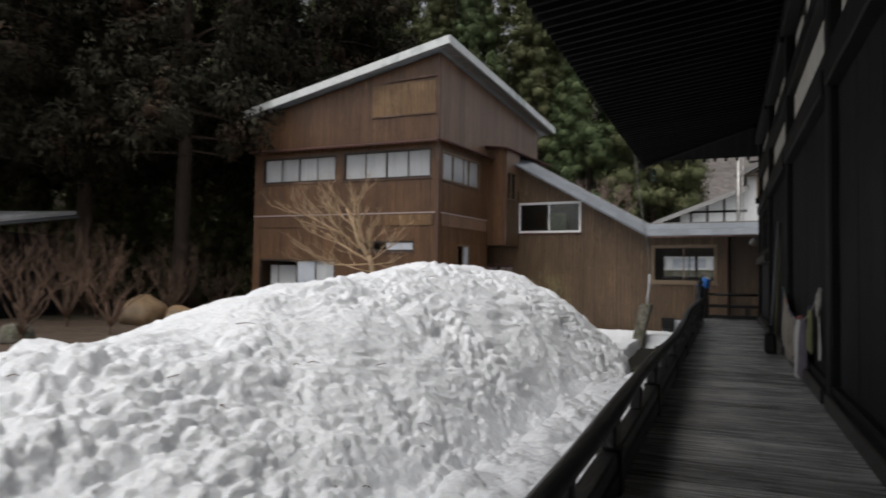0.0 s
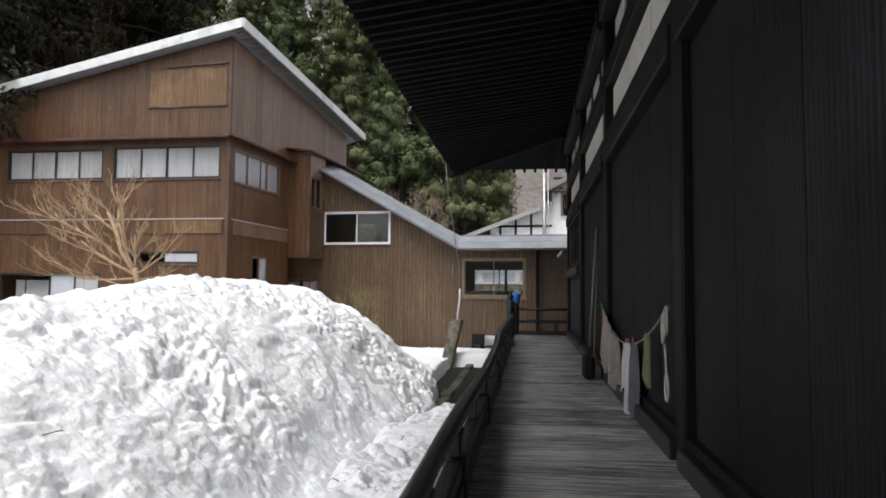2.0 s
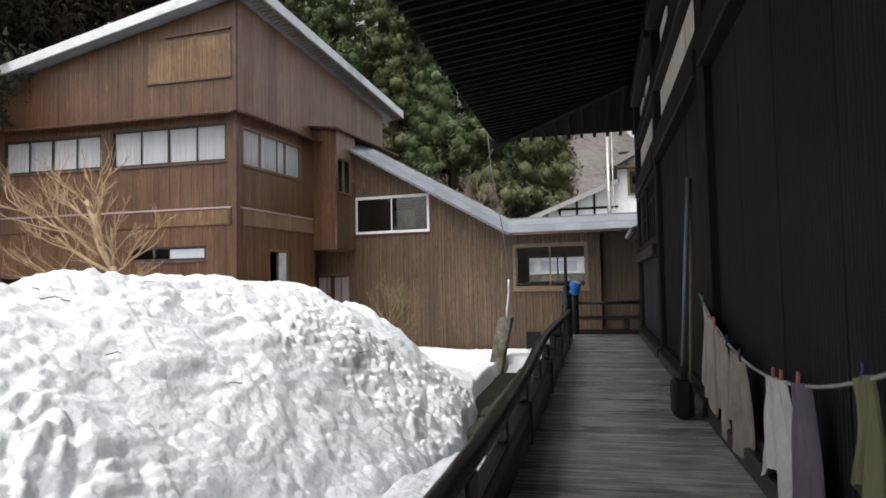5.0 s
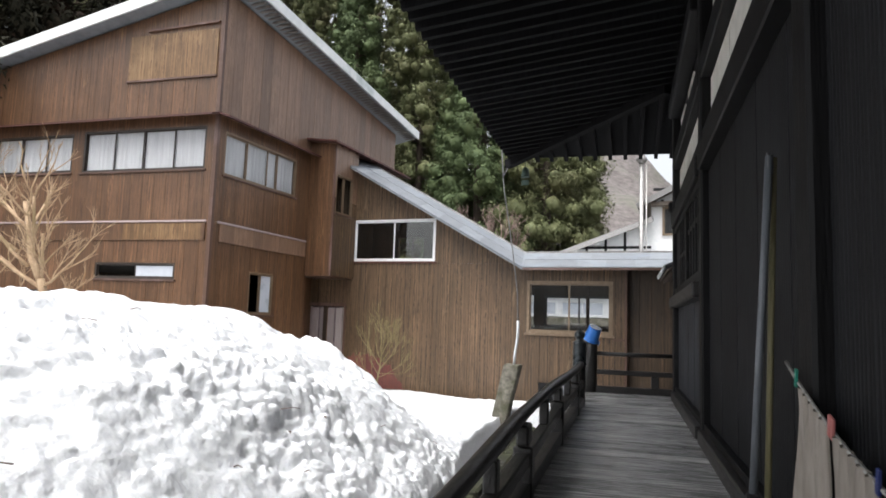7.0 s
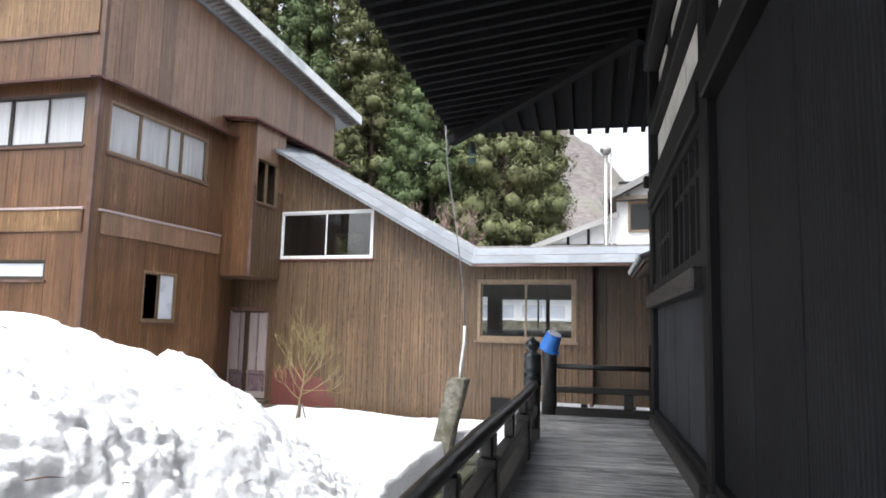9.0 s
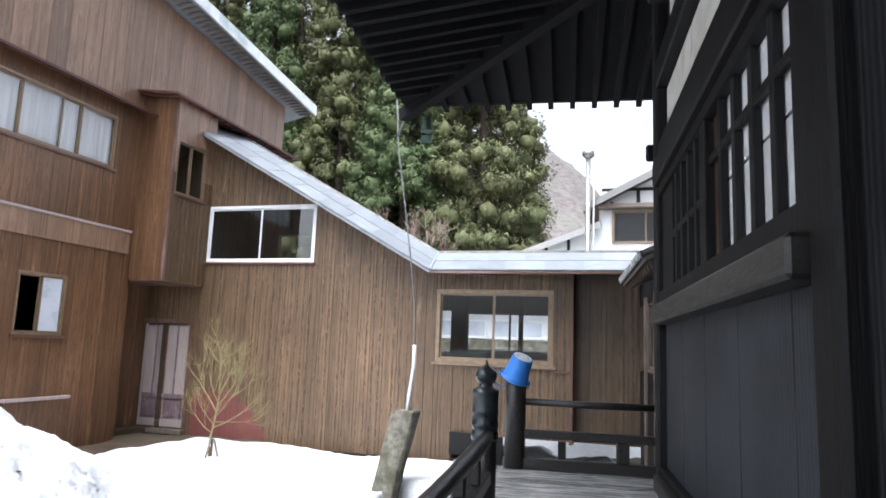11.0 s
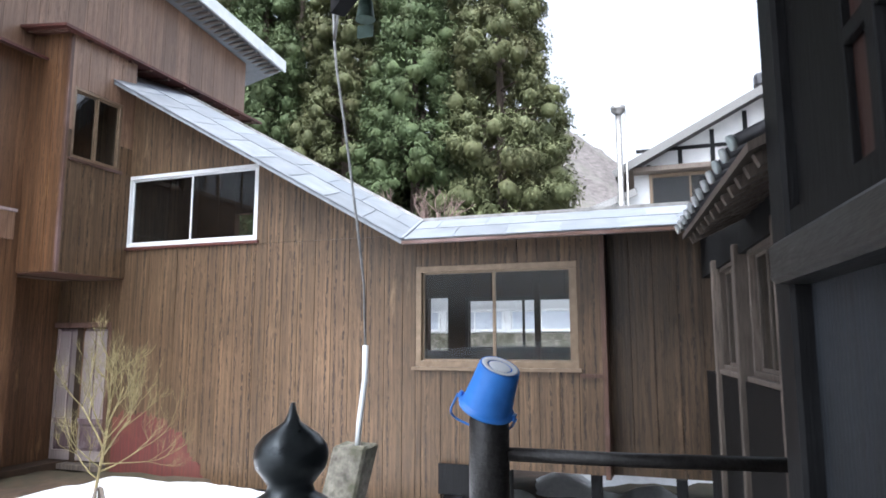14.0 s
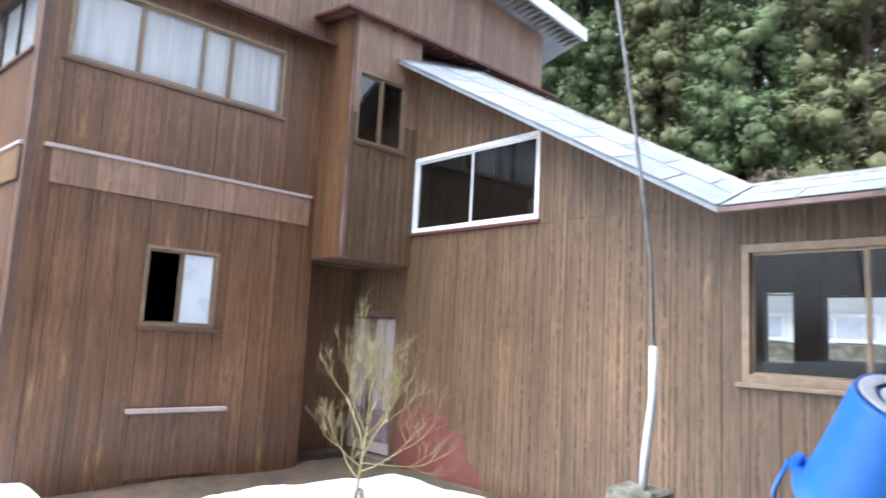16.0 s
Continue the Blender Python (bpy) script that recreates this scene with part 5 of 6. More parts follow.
def broom(name, label, category, foot, top, radius, handle, head):
    """A long handle leaning on the wall, with a pan or a plain foot at its end."""
    t = thing(name, label, category, TEMPLE)
    x, y, z = foot
    part("handle", rod([foot, top], radius, 12), handle, t)
    part("hanging_loop", rod([(top[0] - 0.01, top[1] + 0.02 * math.sin(2 * math.pi * k / 10), top[2] - 0.09 + 0.11 * math.cos(2 * math.pi * k / 10)) for k in range(11)], 0.005, 6), WIRE, t)
    if head:
        bm = box(x - 0.10, x + 0.06, y - 0.15, y + 0.15, 0.02, 0.34, 0.03)
        box(x - 0.03, x + 0.03, y - 0.03, y + 0.03, 0.33, 0.46, 0.01, bm)
        part("blade", bm, head, t)
    else:
        part("foot", box(x - 0.03, x + 0.03, y - 0.02, y + 0.02, 0.004, z + 0.02, 0.008), handle, t)
    return t


broom("dustpan", "long-handled black dustpan leaning on the wall", "dustpan", (-0.21, 12.14, 0.42), (-0.085, 12.28, 2.15), 0.020, POLE_GREY, BLACK_WOOD)
broom("mop", "mop with a pale bamboo handle leaning on the wall", "mop", (-0.15, 12.14, 0.22), (-0.055, 12.32, 2.15), 0.016, BAMBOO, None)

# ---- tile-roofed passage beyond the temple corner
passage = thing("tiled_passage", "low dark passage with a tiled eave and windows", "building", TEMPLE)
part("wall", box(0.45, 0.6, 21.9, 27.5, -0.9, 1.0), BLACK_WOOD, passage)
part("wall_head", box(0.45, 0.6, 21.9, 27.5, 2.2, 2.75), BLACK_WOOD, passage)
part("inner_wall", box(3.0, 3.1, 21.6, 27.5, -0.9, 2.75), WALL_CORE, passage)
for y in (21.9, 23.3, 24.95, 26.3):
    part("post", box(0.40, 0.62, y, y + 0.12, -0.9, 2.3, 0.01), RAW_WOOD, passage)
for y in (22.02, 23.42, 25.07):
    window(passage, pose(0.5, y + 1.28, 0, 0, 0, -90), 0.0, 1.2, 1.06, 2.2, RAW_WOOD, ["dark", "dark"], RAW_WOOD, glazing=GLASS_DARK)
pr = part("roof", slab([(-0.08, 21.6, 2.36), (-0.08, 24.65, 2.36), (1.8, 24.65, 3.25), (1.8, 21.6, 3.25)], 0.05), RAW_WOOD, passage, "tiled roof with a white-edged eave")
for k in range(12):
    y = 21.72 + k * 0.255
    part("tile_row", rod([(-0.12, y, 2.40), (1.8, y, 3.31)], 0.036, 8), TILE, pr)
    part("tile_end", rod([(-0.145, y, 2.39), (-0.118, y, 2.40)], 0.042, 10), FASCIA, pr, "pale round eave tile end")
    part("rafter", bar((-0.02, y, 2.29), (0.6, y, 2.585), 0.06, 0.07), RAW_WOOD, pr)

# ---- house behind, with a stove pipe
house = thing("gable_house", "white plastered house with dark timbers and a tiled gable", "house")
HY = 41.0
part("wall", box(-4.6, 9.0, HY, HY + 0.3, -1.0, 5.0), WHITE_WALL, house)
v = [(-1.0, HY, 5.0), (7.2, HY, 5.0), (7.2, HY, 7.15), (3.1, HY, 9.25), (-1.0, HY, 7.15)]
v += [(a, b + 0.25, c) for a, b, c in v]
part("gable_wall", mesh("gable_wall", v, [(0, 1, 2, 3, 4), (9, 8, 7, 6, 5)] + [(k, k + 5, (k + 1) % 5 + 5, (k + 1) % 5) for k in range(5)], WHITE_WALL), WHITE_WALL, house)
v = [(-4.6, HY - 0.02, 5.0), (-1.0, HY - 0.02, 5.0), (-1.0, HY - 0.02, 6.3), (-4.4, HY - 0.02, 5.05)]
v += [(a, b + 0.25, c) for a, b, c in v]
part("wing_wall", mesh("wing_wall", v, [(0, 1, 2, 3), (7, 6, 5, 4)] + [(k, k + 4, (k + 1) % 4 + 4, (k + 1) % 4) for k in range(4)], WHITE_WALL), WHITE_WALL, house)
for s in (-1, 1):
    a, b = (3.1, 9.45), (3.1 + s * 4.7, 7.05)
    part("roof", slab([(a[0], HY - 0.7, a[1]), (b[0], HY - 0.7, b[1]), (b[0], HY + 9, b[1]), (a[0], HY + 9, a[1])], 0.16), TILE, house)
    part("bargeboard", bar((a[0], HY - 0.74, a[1] - 0.14), (b[0], HY - 0.74, b[1] - 0.14), 0.06, 0.26), BARGE_GREY, house)
part("ridge_ornament", box(2.85, 3.35, HY - 0.8, HY - 0.3, 9.4, 9.85, 0.08), TILE, house)
part("wing_roof", slab([(-6.0, HY - 0.6, 4.55), (-0.9, HY - 0.6, 6.45), (-0.9, HY + 8, 6.45), (-6.0, HY + 8, 4.55)], 0.14), TILE, house)
part("bargeboard", bar((-6.0, HY - 0.64, 4.40), (-0.9, HY - 0.64, 6.30), 0.06, 0.24), BARGE_GREY, house)
for k in range(8):
    x = -0.5 + k * 1.02
    h = 9.15 - abs(x - 3.1) * 0.51
    part("timber", box(x - 0.07, x + 0.07, HY - 0.04, HY - 0.005, 7.2, h), BLACK_WOOD, house)
part("timber", box(-0.9, 7.1, HY - 0.05, HY - 0.005, 7.75, 7.87), BLACK_WOOD, house)
part("canopy", box(-1.0, 7.2, HY - 0.5, HY, 6.98, 7.16, 0.02), RAW_WOOD, house, "timber canopy over the upper windows")
for k in range(3):
    x = -4.0 + k * 0.9
    part("timber", box(x - 0.06, x + 0.06, HY - 0.06, HY - 0.025, 4.0, 5.0 + (x + 4.4) * 0.36), BLACK_WOOD, house)
part("timber", box(-4.5, -1.0, HY - 0.06, HY - 0.025, 5.0, 5.12), BLACK_WOOD, house)
# black sheet on the wall behind the panes, painted darkness for an unlit room
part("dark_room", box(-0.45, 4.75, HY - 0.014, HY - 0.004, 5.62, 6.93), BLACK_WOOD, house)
window(house, pose(0, HY - 0.11, 0), -0.5, 2.1, 5.6, 6.95, ALU_BROWN, ["dark", "dark"], None, frame_w=0.08, depth=0.02, glazing=GLASS)
window(house, pose(0, HY - 0.11, 0), 2.3, 4.8, 5.6, 6.95, ALU_BROWN, ["frosted", "frosted"], None, frame_w=0.08, depth=0.02, glazing=GLASS)
for k in range(4):
    window(house, pose(0, HY - 0.1, 0), -4.4 + k * 1.9, -2.7 + k * 1.9, 1.2, 2.9, ALU, ["frosted", "dark"], None, depth=0.05)
annex = thing("white_annex", "low white annex with a row of windows beyond the corridor", "building")
part("wall", box(-13.0, 2.0, 37.0, 37.3, -1.0, 2.75), WHITE_WALL, annex)
part("skirting", box(-13.0, 2.0, 36.93, 36.99, -1.0, 1.62), CONCRETE, annex, "dark grey lower wall")
part("roof", slab([(-13.5, 36.4, 2.95), (2.4, 36.4, 2.95), (2.4, 39.5, 3.3), (-13.5, 39.5, 3.3)], 0.2), FASCIA, annex)
for k in range(7):
    # dark sheet behind the panes, painted in place of a shaded interior
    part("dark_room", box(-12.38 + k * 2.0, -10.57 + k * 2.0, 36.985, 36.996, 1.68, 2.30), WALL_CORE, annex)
    window(annex, pose(0, 36.915, 0), -12.4 + k * 2.0, -10.55 + k * 2.0, 1.66, 2.32, ALU, ["frosted", "frosted"], None, depth=0.01)
bank = np.linspace(-13, 4, 90)
bank_y = np.linspace(28.2, 36.6, 60)
bx, by = np.meshgrid(bank, bank_y)
bz = -1.18 + 1.1 * np.sin(np.clip((by - 30.6) / 6.0, 0, 1) * math.pi) ** 0.7 + 0.62 * (tree_noise(bx * 1.2, by * 1.2, 51) - 0.5) + 0.1 * (tree_noise(bx * 5, by * 5, 52) - 0.5)
structure(part("snow_bank", grid_mesh("snow_bank", bank, bank_y, bz, SNOW), SNOW, None), "old snow bank behind the corridor", "snow")
for px, py, rx, ry in ((-2.6, 27.9, 0.95, 1.3), (-1.0, 26.75, 0.75, 0.45)):
    qx, qy = np.linspace(px - rx, px + rx, 40), np.linspace(py - ry, py + ry, 40)
    ex, ey = np.meshgrid(qx, qy)
    reach = ((ex - px) / rx) ** 2 + ((ey - py) / ry) ** 2 + 0.5 * (tree_noise(ex * 3, ey * 3, 61) - 0.5)
    ez = -1.25 + 0.34 * np.sqrt(np.clip(1 - reach, 0, 1)) + 0.06 * (tree_noise(ex * 6, ey * 6, 62) - 0.5)
    structure(part("snow_patch", grid_mesh("snow_patch", qx, qy, ez, SNOW), SNOW, None), "patch of old snow under the corridor edge", "snow")
stove_pipe = thing("stove_pipe", "tall dull steel stove pipe with a cap", "chimney", pose(-1.36, 40.0, -1.0))
part("tube", rod([(0, 0, 0), (0, 0, 9.9)], 0.10, 12), STEEL, stove_pipe)
part("stay", rod([(0.22, 0, 0), (0.22, 0, 10.0)], 0.03, 6), STEEL, stove_pipe)
part("cap", lathe([(0.10, 9.85), (0.2, 9.95), (0.24, 10.0), (0.24, 10.15), (0.1, 10.2)], 14), STEEL, stove_pipe)

# ---- trees
def limb(path, r0, r1, sides=6, bm=None):
    n = len(path)
    return rod(path, [r0 + (r1 - r0) * k / (n - 1) for k in range(n)], sides, bm)


def foliage(name, clumps, blades, mat, seed, spray=0.3, heart=0.46):
    """A crown: domed clumps of short hanging needle sprays over a dense heart. clumps: rows of x, y, z, radius."""
    rs = np.random.RandomState(seed)
    rows = np.array(clumps)
    c = np.repeat(rows, blades, axis=0)
    n = len(c)
    away = c[:, :3] * np.array([1, 1, 0.0])
    away /= np.linalg.norm(away, axis=1)[:, None] + 1e-6
    d = rs.normal(size=(n, 3)) + away * 0.75
    d[:, 2] = d[:, 2] * 0.9 + 0.25
    d /= np.linalg.norm(d, axis=1)[:, None]
    knob = np.sin(d[:, 0:1] * 5.3 + c[:, 0:1] * 9) * np.sin(d[:, 1:2] * 4.7 + c[:, 2:3] * 7) * np.sin(d[:, 2:3] * 5.1 + c[:, 1:2] * 8)
    r = c[:, 3:4] * (0.84 + 0.26 * knob + 0.22 * rs.rand(n, 1))
    base = c[:, :3] + d * r * np.array([1, 1, 1.05])
    down = np.array([0, 0, -1.0]) + d * d[:, 2:3]
    out = down * 0.8 + d * 0.4 + rs.normal(scale=0.36, size=(n, 3))
    out /= np.linalg.norm(out, axis=1)[:, None]
    side = np.cross(out, d + rs.normal(scale=0.2, size=(n, 3)))
    side /= np.linalg.norm(side, axis=1)[:, None] + 1e-6
    ln = spray * (0.55 + 0.8 * rs.rand(n, 1))
    wd = ln * 0.24
    a, b, tip = base - side * wd, base + side * wd, base + out * ln
    turned = (np.cross(b - a, tip - a) * d).sum(1) < 0
    a[turned], b[turned] = b[turned].copy(), a[turned].copy()
    verts = np.stack([a, b, tip], 1).reshape(-1, 3)
    normals = np.repeat(d + rs.normal(scale=0.26, size=(n, 3)), 3, axis=0)
    # the dense heart of each clump
    ball = bmesh.new()
    bmesh.ops.create_icosphere(ball, subdivisions=1, radius=1.0)
    bv = np.array([v.co[:] for v in ball.verts])
    bf = np.array([[v.index for v in f.verts] for f in ball.faces])
    ball.free()
    m = len(rows)
    hearts = rows[:, None, :3] + bv[None] * rows[:, None, 3:4] * (heart + 0.30 * rs.rand(m, len(bv), 1)) * np.array([1, 1, 1.0])
    faces = [np.arange(n * 3).reshape(-1, 3), (bf[None] + (np.arange(m) * len(bv))[:, None, None] + n * 3).reshape(-1, 3)]
    verts = np.concatenate([verts, hearts.reshape(-1, 3)])
    normals = np.concatenate([normals, np.tile(bv, (m, 1))])
    normals /= np.linalg.norm(normals, axis=1)[:, None]
    me = mesh(name, verts.tolist(), np.concatenate(faces).tolist(), mat, True)
    me.normals_split_custom_set_from_vertices(normals.tolist())
    return me


def cedar(label, height, radius, base, mat, seed, n_clumps, blades, bark=BARK, trunk_r=0.38, spray=0.30, taper=0.8, skirt=0.75, size=1.0, heart=0.46):
    rng = random.Random(seed)
    t = thing("cedar_tree", label, "tree", group="cedar trees")
    part("trunk", limb([(0, 0, -0.5), (0.05, 0.02, height * 0.3), (-0.04, 0.05, height * 0.65), (0, 0, height * 0.97)], trunk_r, 0.05, 9), bark, t)
    clumps = []
    bm = None
    for k in range(n_clumps):
        h = rng.random() ** 1.15
        z = base + (height - base) * h
        prof = (1 - h) ** taper * (skirt + (1 - skirt) * min(1, h * 6))
        a = k * 2.39996 + rng.random() * 0.5
        lobes = 0.86 + 0.34 * noise.noise(Vector((math.cos(a) * 1.4, math.sin(a) * 1.4, z * 0.3 + seed * 5)))
        rr = radius * prof * lobes * (0.62 + 0.42 * math.sqrt(rng.random()))
        clumps.append((rr * math.cos(a), rr * math.sin(a), z + rng.uniform(-0.3, 0.3), size * (0.38 + 0.62 * rng.random() ** 1.7) * (0.55 + 0.45 * (1 - h)) * min(1.3, radius / 3.6)))
        if k % 7 == 0 and h < 0.9:
            bm = limb([(0, 0, z + 0.3), (rr * 0.5 * math.cos(a), rr * 0.5 * math.sin(a), z + 0.35), (rr * math.cos(a), rr * math.sin(a), z)], 0.07, 0.02, 5, bm)
    tagged(part("branchwork", bm, bark, t), kind="stuff")
    part("crown", foliage("crown", clumps, blades, mat, seed, spray, heart), mat, t)
    return t


cedar_a = cedar("tall dark green cedar with drooping clumped foliage", 28, 5.3, 1.0, LEAF_A, 1, 640, 140, spray=0.19)
cedar_b = cedar("tall fresh green cedar with clumped foliage", 26, 4.6, 0.5, LEAF_B, 2, 600, 140, spray=0.19)
cedar_c = cedar("tall olive cedar with brownish tips", 30, 4.6, 2.0, LEAF_A, 3, 600, 140, spray=0.19)
cedar_far = cedar("far dark cedar in the wood", 29, 5.0, 1.0, LEAF_A, 4, 330, 60, spray=0.32)
cedar_a.matrix_basis = pose(-8.6, 52.0, 0.3)
cedar_b.matrix_basis = pose(-13.0, 50.5, 0.2)
cedar_c.matrix_basis = pose(-17.8, 51.5, 0.2)
cedar_far.matrix_basis = pose(-10.5, 60.0, 2.0)
rng = random.Random(12)
near_spots = [(-22.5, 50.0), (-27.0, 51.0), (-31.5, 49.5), (-36.0, 47.0), (-41.0, 44.5), (-36.5, 39.0), (-30.0, 43.5)]
far_spots = [(-15.5, 57.5), (-20.5, 57.0), (-25.0, 58.0), (-29.5, 57.0), (-34.0, 56.5), (-39.0, 53.5), (-45.0, 50.0), (-50.5, 45.5), (-56.0, 40.0), (-60.0, 32.0), (-56.0, 26.0), (-64.0, 22.0),
             (-17.5, 65.0), (-23.0, 66.0), (-31.0, 65.0), (-38.0, 62.0), (-46.0, 58.0), (-54.0, 53.0), (-62.0, 45.0), (-58.0, 14.0), (-64.0, 8.0), (-12.0, 68.0), (-45.5, 40.5), (-50.0, 35.0)]
for k, (x, y) in enumerate(near_spots + far_spots):
    src = (cedar_b, cedar_a, cedar_c)[(k * 2 + (k // 3)) % 3] if k < len(near_spots) else cedar_far
    s = (0.9 if k < len(near_spots) else 1.1) + 0.25 * rng.random()
    z = max(0, y - 40) * 0.16 + max(0, -x - 30) * 0.12 - 1.0
    c = copy_thing(src, pose(x, y, z, 0, 0, rng.random() * 360))
    c.scale = (s, s, s * (0.95 + 0.15 * rng.random()))

# young growth on the slope behind the tall trunks
young = cedar("young green cedar on the wooded slope", 9.0, 2.6, 0.2, LEAF_YOUNG, 15, 170, 90, BARK, 0.12, 0.2, 0.7, 0.9)
young.matrix_basis = pose(-30.0, 27.0, -0.7)
for x, y in ((-33.5, 24.5), (-36.0, 28.5), (-31.0, 31.5), (-27.5, 30.5), (-39.0, 23.0), (-42.0, 29.0), (-35.5, 34.0), (-44.5, 22.0), (-47.0, 27.0), (-40.0, 36.0), (-25.0, 28.5), (-29.0, 36.5), (-48.0, 17.0), (-22.8, 31.0), (-52.0, 20.0)):
    s = 0.75 + 0.5 * rng.random()
    c = copy_thing(young, pose(x, y, max(0, -x - 30) * 0.12 - 0.9, 0, 0, rng.random() * 360))
    c.scale = (s, s, s)

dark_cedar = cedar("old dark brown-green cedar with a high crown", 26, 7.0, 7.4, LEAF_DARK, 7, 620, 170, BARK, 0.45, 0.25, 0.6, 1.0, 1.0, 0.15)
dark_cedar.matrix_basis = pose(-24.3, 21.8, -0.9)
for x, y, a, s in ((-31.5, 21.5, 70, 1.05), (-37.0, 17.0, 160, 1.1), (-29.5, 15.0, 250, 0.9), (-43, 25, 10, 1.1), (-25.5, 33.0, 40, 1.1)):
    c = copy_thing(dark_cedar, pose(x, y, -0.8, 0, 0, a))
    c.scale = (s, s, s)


def branching(rng, start, direction, length, radius, depth, bm, spread=0.6, up=0.1, splits=(2, 3), shrink=0.68):
    """Bare branches that fork and thin out."""
    p, d = Vector(start), Vector(direction).normalized()
    path = [p.copy()]
    for k in range(3):
        d = (d + Vector((rng.uniform(-0.2, 0.2), rng.uniform(-0.2, 0.2), rng.uniform(-0.1, 0.2) + up * 0.3))).normalized()
        p = p + d * length / 3
        path.append(p.copy())
    limb(path, radius, radius * 0.62, 5 if radius < 0.03 else 7, bm)
    if depth == 0:
        return
    for k in range(rng.randint(*splits)):
        at = path[rng.choice((1, 2, 3, 3))]
        nd = (d + Vector((rng.uniform(-1, 1), rng.uniform(-1, 1), rng.uniform(-0.5, 0.7) + up)) * spread).normalized()
        branching(rng, at, nd, length * shrink * rng.uniform(0.75, 1.2), radius * 0.55, depth - 1, bm, spread, up, splits, shrink)


def bare_tree(label, m, trunk, boughs, mat, seed, depth=4, category="tree", name="bare_tree", group="", spread=0.6, splits=(2, 3), shrink=0.68, up=0.12):
    rng = random.Random(seed)
    t = thing(name, label, category, m, group)
    bm = limb(trunk, boughs[0][3] * 1.3, boughs[0][3], 10)
    part("trunk", bm, mat, t)
    bm = bmesh.new()
    for start, direction, length, radius in boughs:
        branching(rng, start, direction, length, radius, depth, bm, spread, up, splits, shrink)
    tagged(part("branchwork", bm, mat, t), kind="stuff")
    return t


bare_tree("leafless tan tree with wide leaning boughs", pose(-9.75, 16.9, -0.2), [(0.25, 0, -0.4), (0.15, 0, 1.0), (0.0, 0, 1.6), (-0.12, 0, 1.95)],
          [((-0.12, 0, 1.9), (-0.85, 0.1, 0.62), 2.1, 0.07), ((-0.10, 0, 1.8), (-1.0, -0.1, 0.28), 2.0, 0.042), ((-0.05, 0, 1.7), (-1.0, 0.2, 0.0), 1.8, 0.030), ((-0.12, 0, 1.95), (-0.5, 0.2, 0.8), 1.3, 0.04),
           ((-0.1, 0, 1.9), (0.2, -0.1, 0.8), 0.9, 0.034), ((-0.1, 0, 1.8), (1.0, 0.1, 0.35), 0.95, 0.028), ((-0.05, 0, 1.65), (1.0, -0.2, 0.1), 0.8, 0.022), ((-0.9, 0.05, 2.5), (-1.0, 0.1, 0.4), 1.6, 0.036), ((-0.5, 0, 2.2), (-0.8, -0.3, 0.7), 1.4, 0.034), ((0, 0, 1.45), (-1.0, 0.0, 0.1), 1.5, 0.020)], TWIG_TAN, 5, 4, splits=(3, 4), shrink=0.58, spread=0.62, up=0.0)
bare_tree("young green-tan tree tied to a stake by the snow", pose(-6.75, 24.6, -0.9), [(-0.02, 0, -0.3), (-0.06, 0, 0.35), (0.03, 0, 0.85), (0.06, 0.02, 1.25)],
          [((0.06, 0, 1.2), (-0.10, 0.1, 1), 0.60, 0.016), ((0.06, 0, 1.15), (0.35, 0.2, 1), 0.58, 0.014), ((0.02, 0, 0.9), (-0.55, 0.1, 0.95), 0.66, 0.015), ((0.03, 0, 0.8), (0.75, -0.1, 0.75), 0.66, 0.014), ((-0.03, 0, 0.5), (-0.9, -0.1, 0.5), 0.48, 0.010), ((0.0, 0, 0.6), (1, 0.2, 0.3), 0.62, 0.011),
           ((0.05, 0, 1.05), (-0.35, -0.4, 0.95), 0.6, 0.012), ((0.05, 0, 1.0), (0.5, 0.4, 0.85), 0.6, 0.012), ((0.0, 0, 0.65), (0.3, -0.9, 0.5), 0.5, 0.010), ((0.02, 0, 0.7), (0.8, 0.5, 0.0), 0.55, 0.009), ((0.06, 0, 1.22), (0.1, -0.2, 1), 0.5, 0.013)],
          TWIG_GREEN, 8, 4, splits=(3, 4), shrink=0.62, spread=0.72)
stake2 = thing("tree_stakes", "short weathered stakes round the young tree", "stake", pose(-6.75, 24.6, -1.1))
for a in (0.3, 2.2, 4.4):
    part("stake", rod([(0.2 * math.cos(a), 0.2 * math.sin(a), 0), (0.03 * math.cos(a), 0.03 * math.sin(a), 0.6)], 0.022, 6), RAW_WOOD, stake2)
bare_tree("pinkish leafless tree beyond the link roof", pose(-10.4, 43.8, -0.05), [(0, 0, -1), (0.1, 0, 2), (0, 0, 4)],
          [((0, 0, 4), (-0.5, 0, 1), 2.0, 0.09), ((0, 0, 3.8), (0.6, 0, 1), 2.0, 0.09), ((0, 0, 3.6), (1, 0.2, 0.5), 1.9, 0.07), ((0, 0, 4), (0.1, 0.5, 1), 1.9, 0.07), ((0, 0, 3.6), (-1, 0.2, 0.5), 1.9, 0.07)], TWIG_PINK, 9, 4, splits=(3, 4), spread=0.85, shrink=0.6)
shrub = bare_tree("tangled leafless brown shrub", pose(-18.0, 13.8, -0.9), [(0, 0, -0.2), (0.02, 0, 0.2), (0, 0, 0.35)],
                  [((0, 0, 0.2), (math.cos(a), math.sin(a), 1.6), 1.0, 0.03) for a in (0.2, 1.1, 2.0, 2.9, 3.8, 4.7, 5.6)], TWIG_BROWN, 21, 4, "shrub", "bare_shrub", "bare shrubs", 0.7)
rng = random.Random(31)
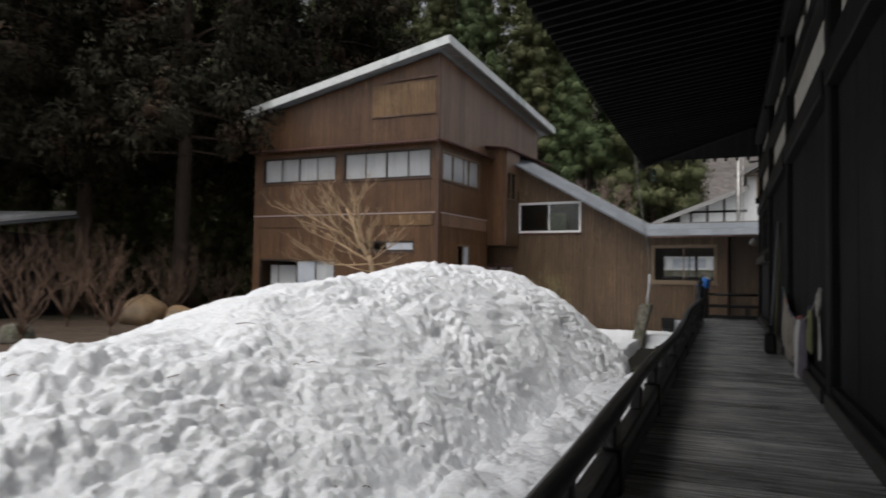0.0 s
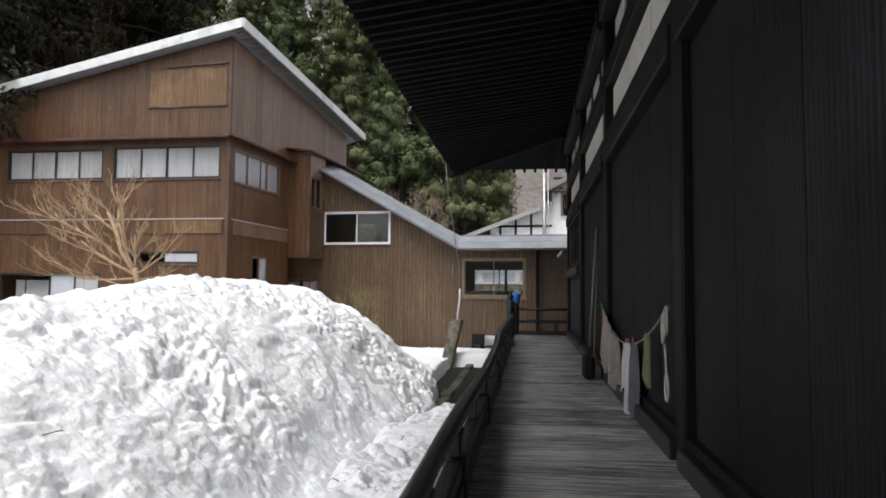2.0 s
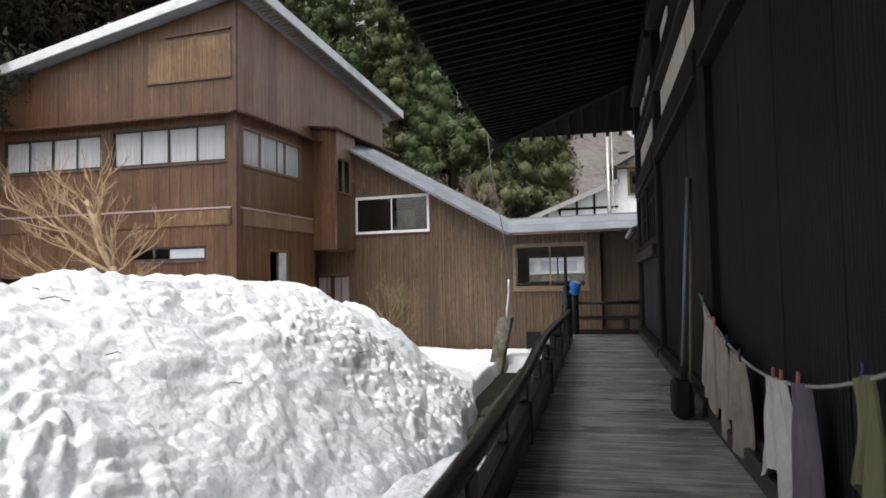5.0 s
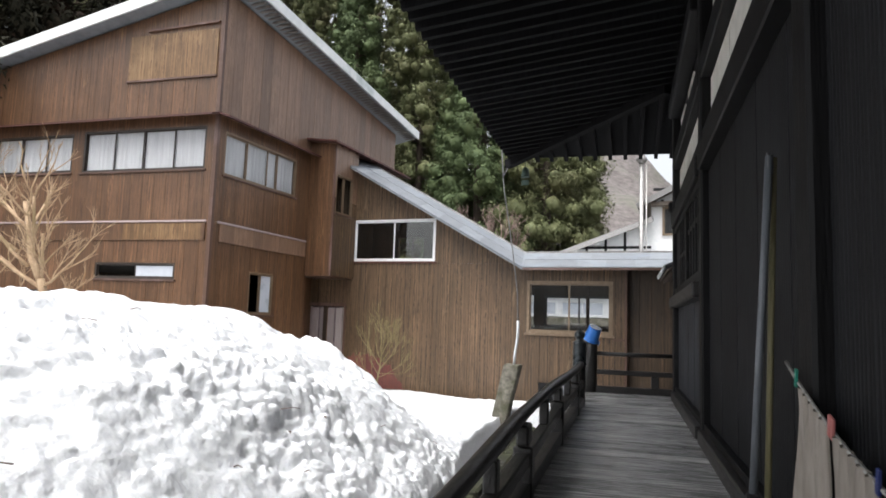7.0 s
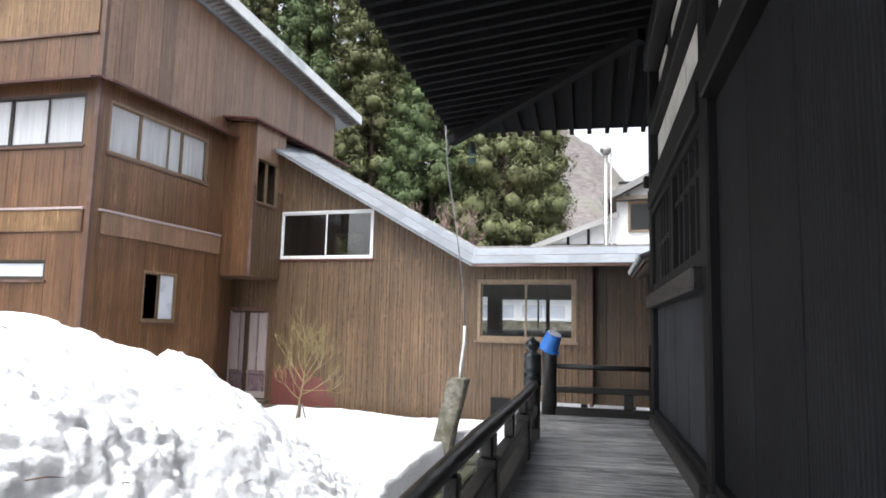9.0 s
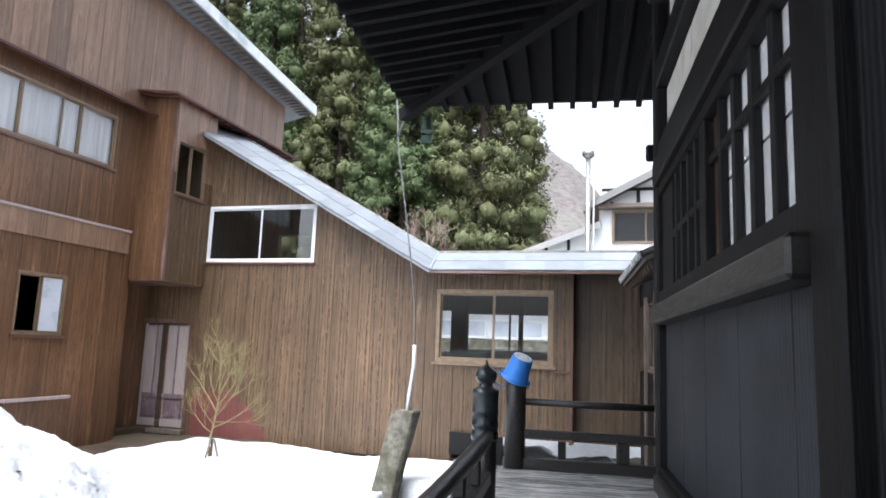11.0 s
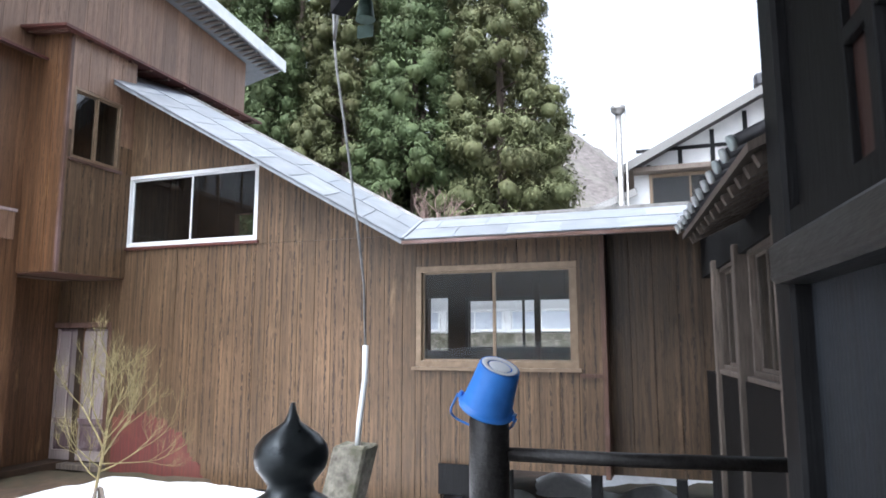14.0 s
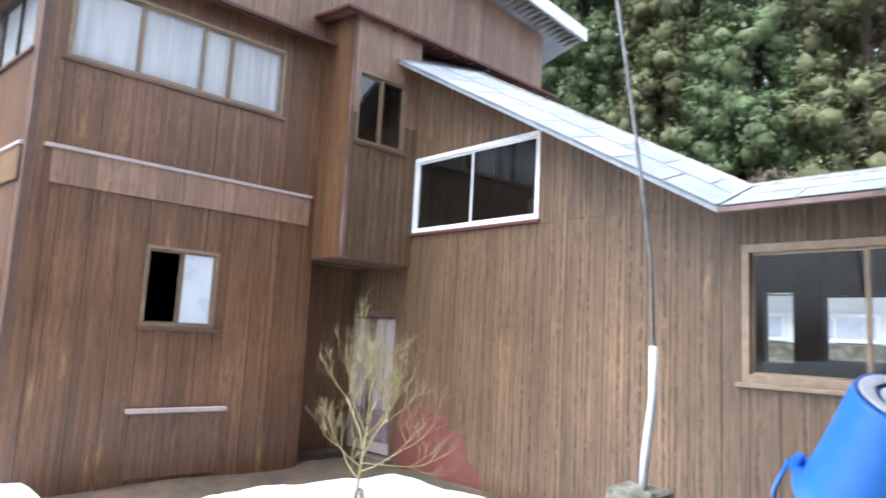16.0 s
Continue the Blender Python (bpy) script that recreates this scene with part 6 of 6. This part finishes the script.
for x, y, s in ((-20.0, 12.2, 1.2), (-21.5, 14.5, 1.3), (-23.5, 17.0, 1.4), (-20.5, 18.2, 1.1), (-24.5, 13.0, 1.3), (-22.5, 20.0, 1.2), (-26.5, 18.5, 1.4), (-17.2, 10.5, 0.9), (-20.2, 20.6, 0.9), (-28, 12, 1.5), (-31, 15, 1.6), (-26, 9, 1.4)):
    c = copy_thing(shrub, pose(x, y, -0.9, 0, 0, rng.random() * 360))
    c.scale = (s, s, s * 1.1)


def boulder(label, x, y, z, r, seed, mat):
    bm = bmesh.new()
    bmesh.ops.create_icosphere(bm, subdivisions=3, radius=r)
    for v in bm.verts:
        v.co *= 1 + 0.22 * noise.noise(v.co * (1.6 / r) + Vector((seed, 0, 0))) + 0.06 * noise.noise(v.co * (5 / r))
        v.co.z *= 0.85
    for f in bm.faces:
        f.smooth = True
    t = thing("boulder", label, "boulder", pose(x, y, z), "boulders")
    part("stone", bm, mat, t)


boulder("large ochre garden boulder", -20.6, 17.0, -0.55, 0.85, 1, BOULDER)
boulder("smaller ochre garden boulder", -19.6, 17.9, -0.65, 0.6, 2, BOULDER)
boulder("pale grey garden boulder", -17.6, 10.6, -0.75, 0.45, 3, CONCRETE)

# dark shed at the edge of the wood, with snow left on its roof
shed = thing("shed", "dark timber shed with snow on its roof", "shed", pose(-26.5, 13.5, -0.9, 0, 0, 20))
part("wall", box(-6, 0, 0, 5, 0, 3.6), BLACK_WOOD, shed)
part("roof", slab([(-6.5, -0.6, 3.7), (0.6, -0.6, 3.7), (0.6, 5.5, 4.6), (-6.5, 5.5, 4.6)], 0.12), ROOF_METAL, shed)
part("snow_cap", slab([(-6.4, -0.5, 3.9), (0.55, -0.5, 3.9), (0.55, 5.4, 4.8), (-6.4, 5.4, 4.8)], 0.17), SNOW, shed)

# ---- far hill beyond the houses, bare wooded
hx = np.linspace(-140, 320, 150)
hy = np.linspace(150, 420, 60)
ax, ay = np.meshgrid(hx, hy)
hz = 2 + 88 * np.exp(-((ax + 55) / 62) ** 2) * np.clip((ay - 150) / 130, 0, 1) ** 0.8 + 4.5 * (tree_noise(ax * 0.25, ay * 0.25, 41) - 0.5) + 3 * (tree_noise(ax * 0.7, ay * 0.7, 42) - 0.5)
structure(part("backdrop", grid_mesh("backdrop", hx, hy, hz, HILL), HILL, None), "distant hill of bare grey-brown woodland", "hill")
small = copy_thing(cedar_far, pose(4.0, 92.0, 5.0, 0, 0, 40))
small.scale = (0.5, 0.5, 0.42)
for x, y, s in ((1.0, 95, 0.42), (7.5, 98, 0.4)):
    c = copy_thing(cedar_far, pose(x, y, 5.5, 0, 0, x * 50))
    c.scale = (s, s, s * 0.9)

# fallen twigs and needles on the snow
rng = random.Random(77)
bm = bmesh.new()
for k in range(70):
    u, v = rng.uniform(-6.2, -1.9), rng.uniform(3.0, 20.0)
    zb = snow_base(np.array([u]), np.array([v]))[0][0]
    if zb < -0.95:
        continue
    p = TEMPLE @ Vector((u + 0.05, v, zb + 0.04))
    a, n = rng.random() * 6.3, rng.uniform(0.04, 0.14)
    rod([p, p + Vector((math.cos(a) * n, math.sin(a) * n, 0.02)), p + Vector((math.cos(a + 0.4) * n * 1.7, math.sin(a + 0.4) * n * 1.7, 0.0))], [0.006, 0.005, 0.002], 4, bm)
tagged(part("fallen_twigs", bm, TWIG_BROWN, None), "scattered dark cedar twigs fallen on the snow", "twig", kind="stuff")
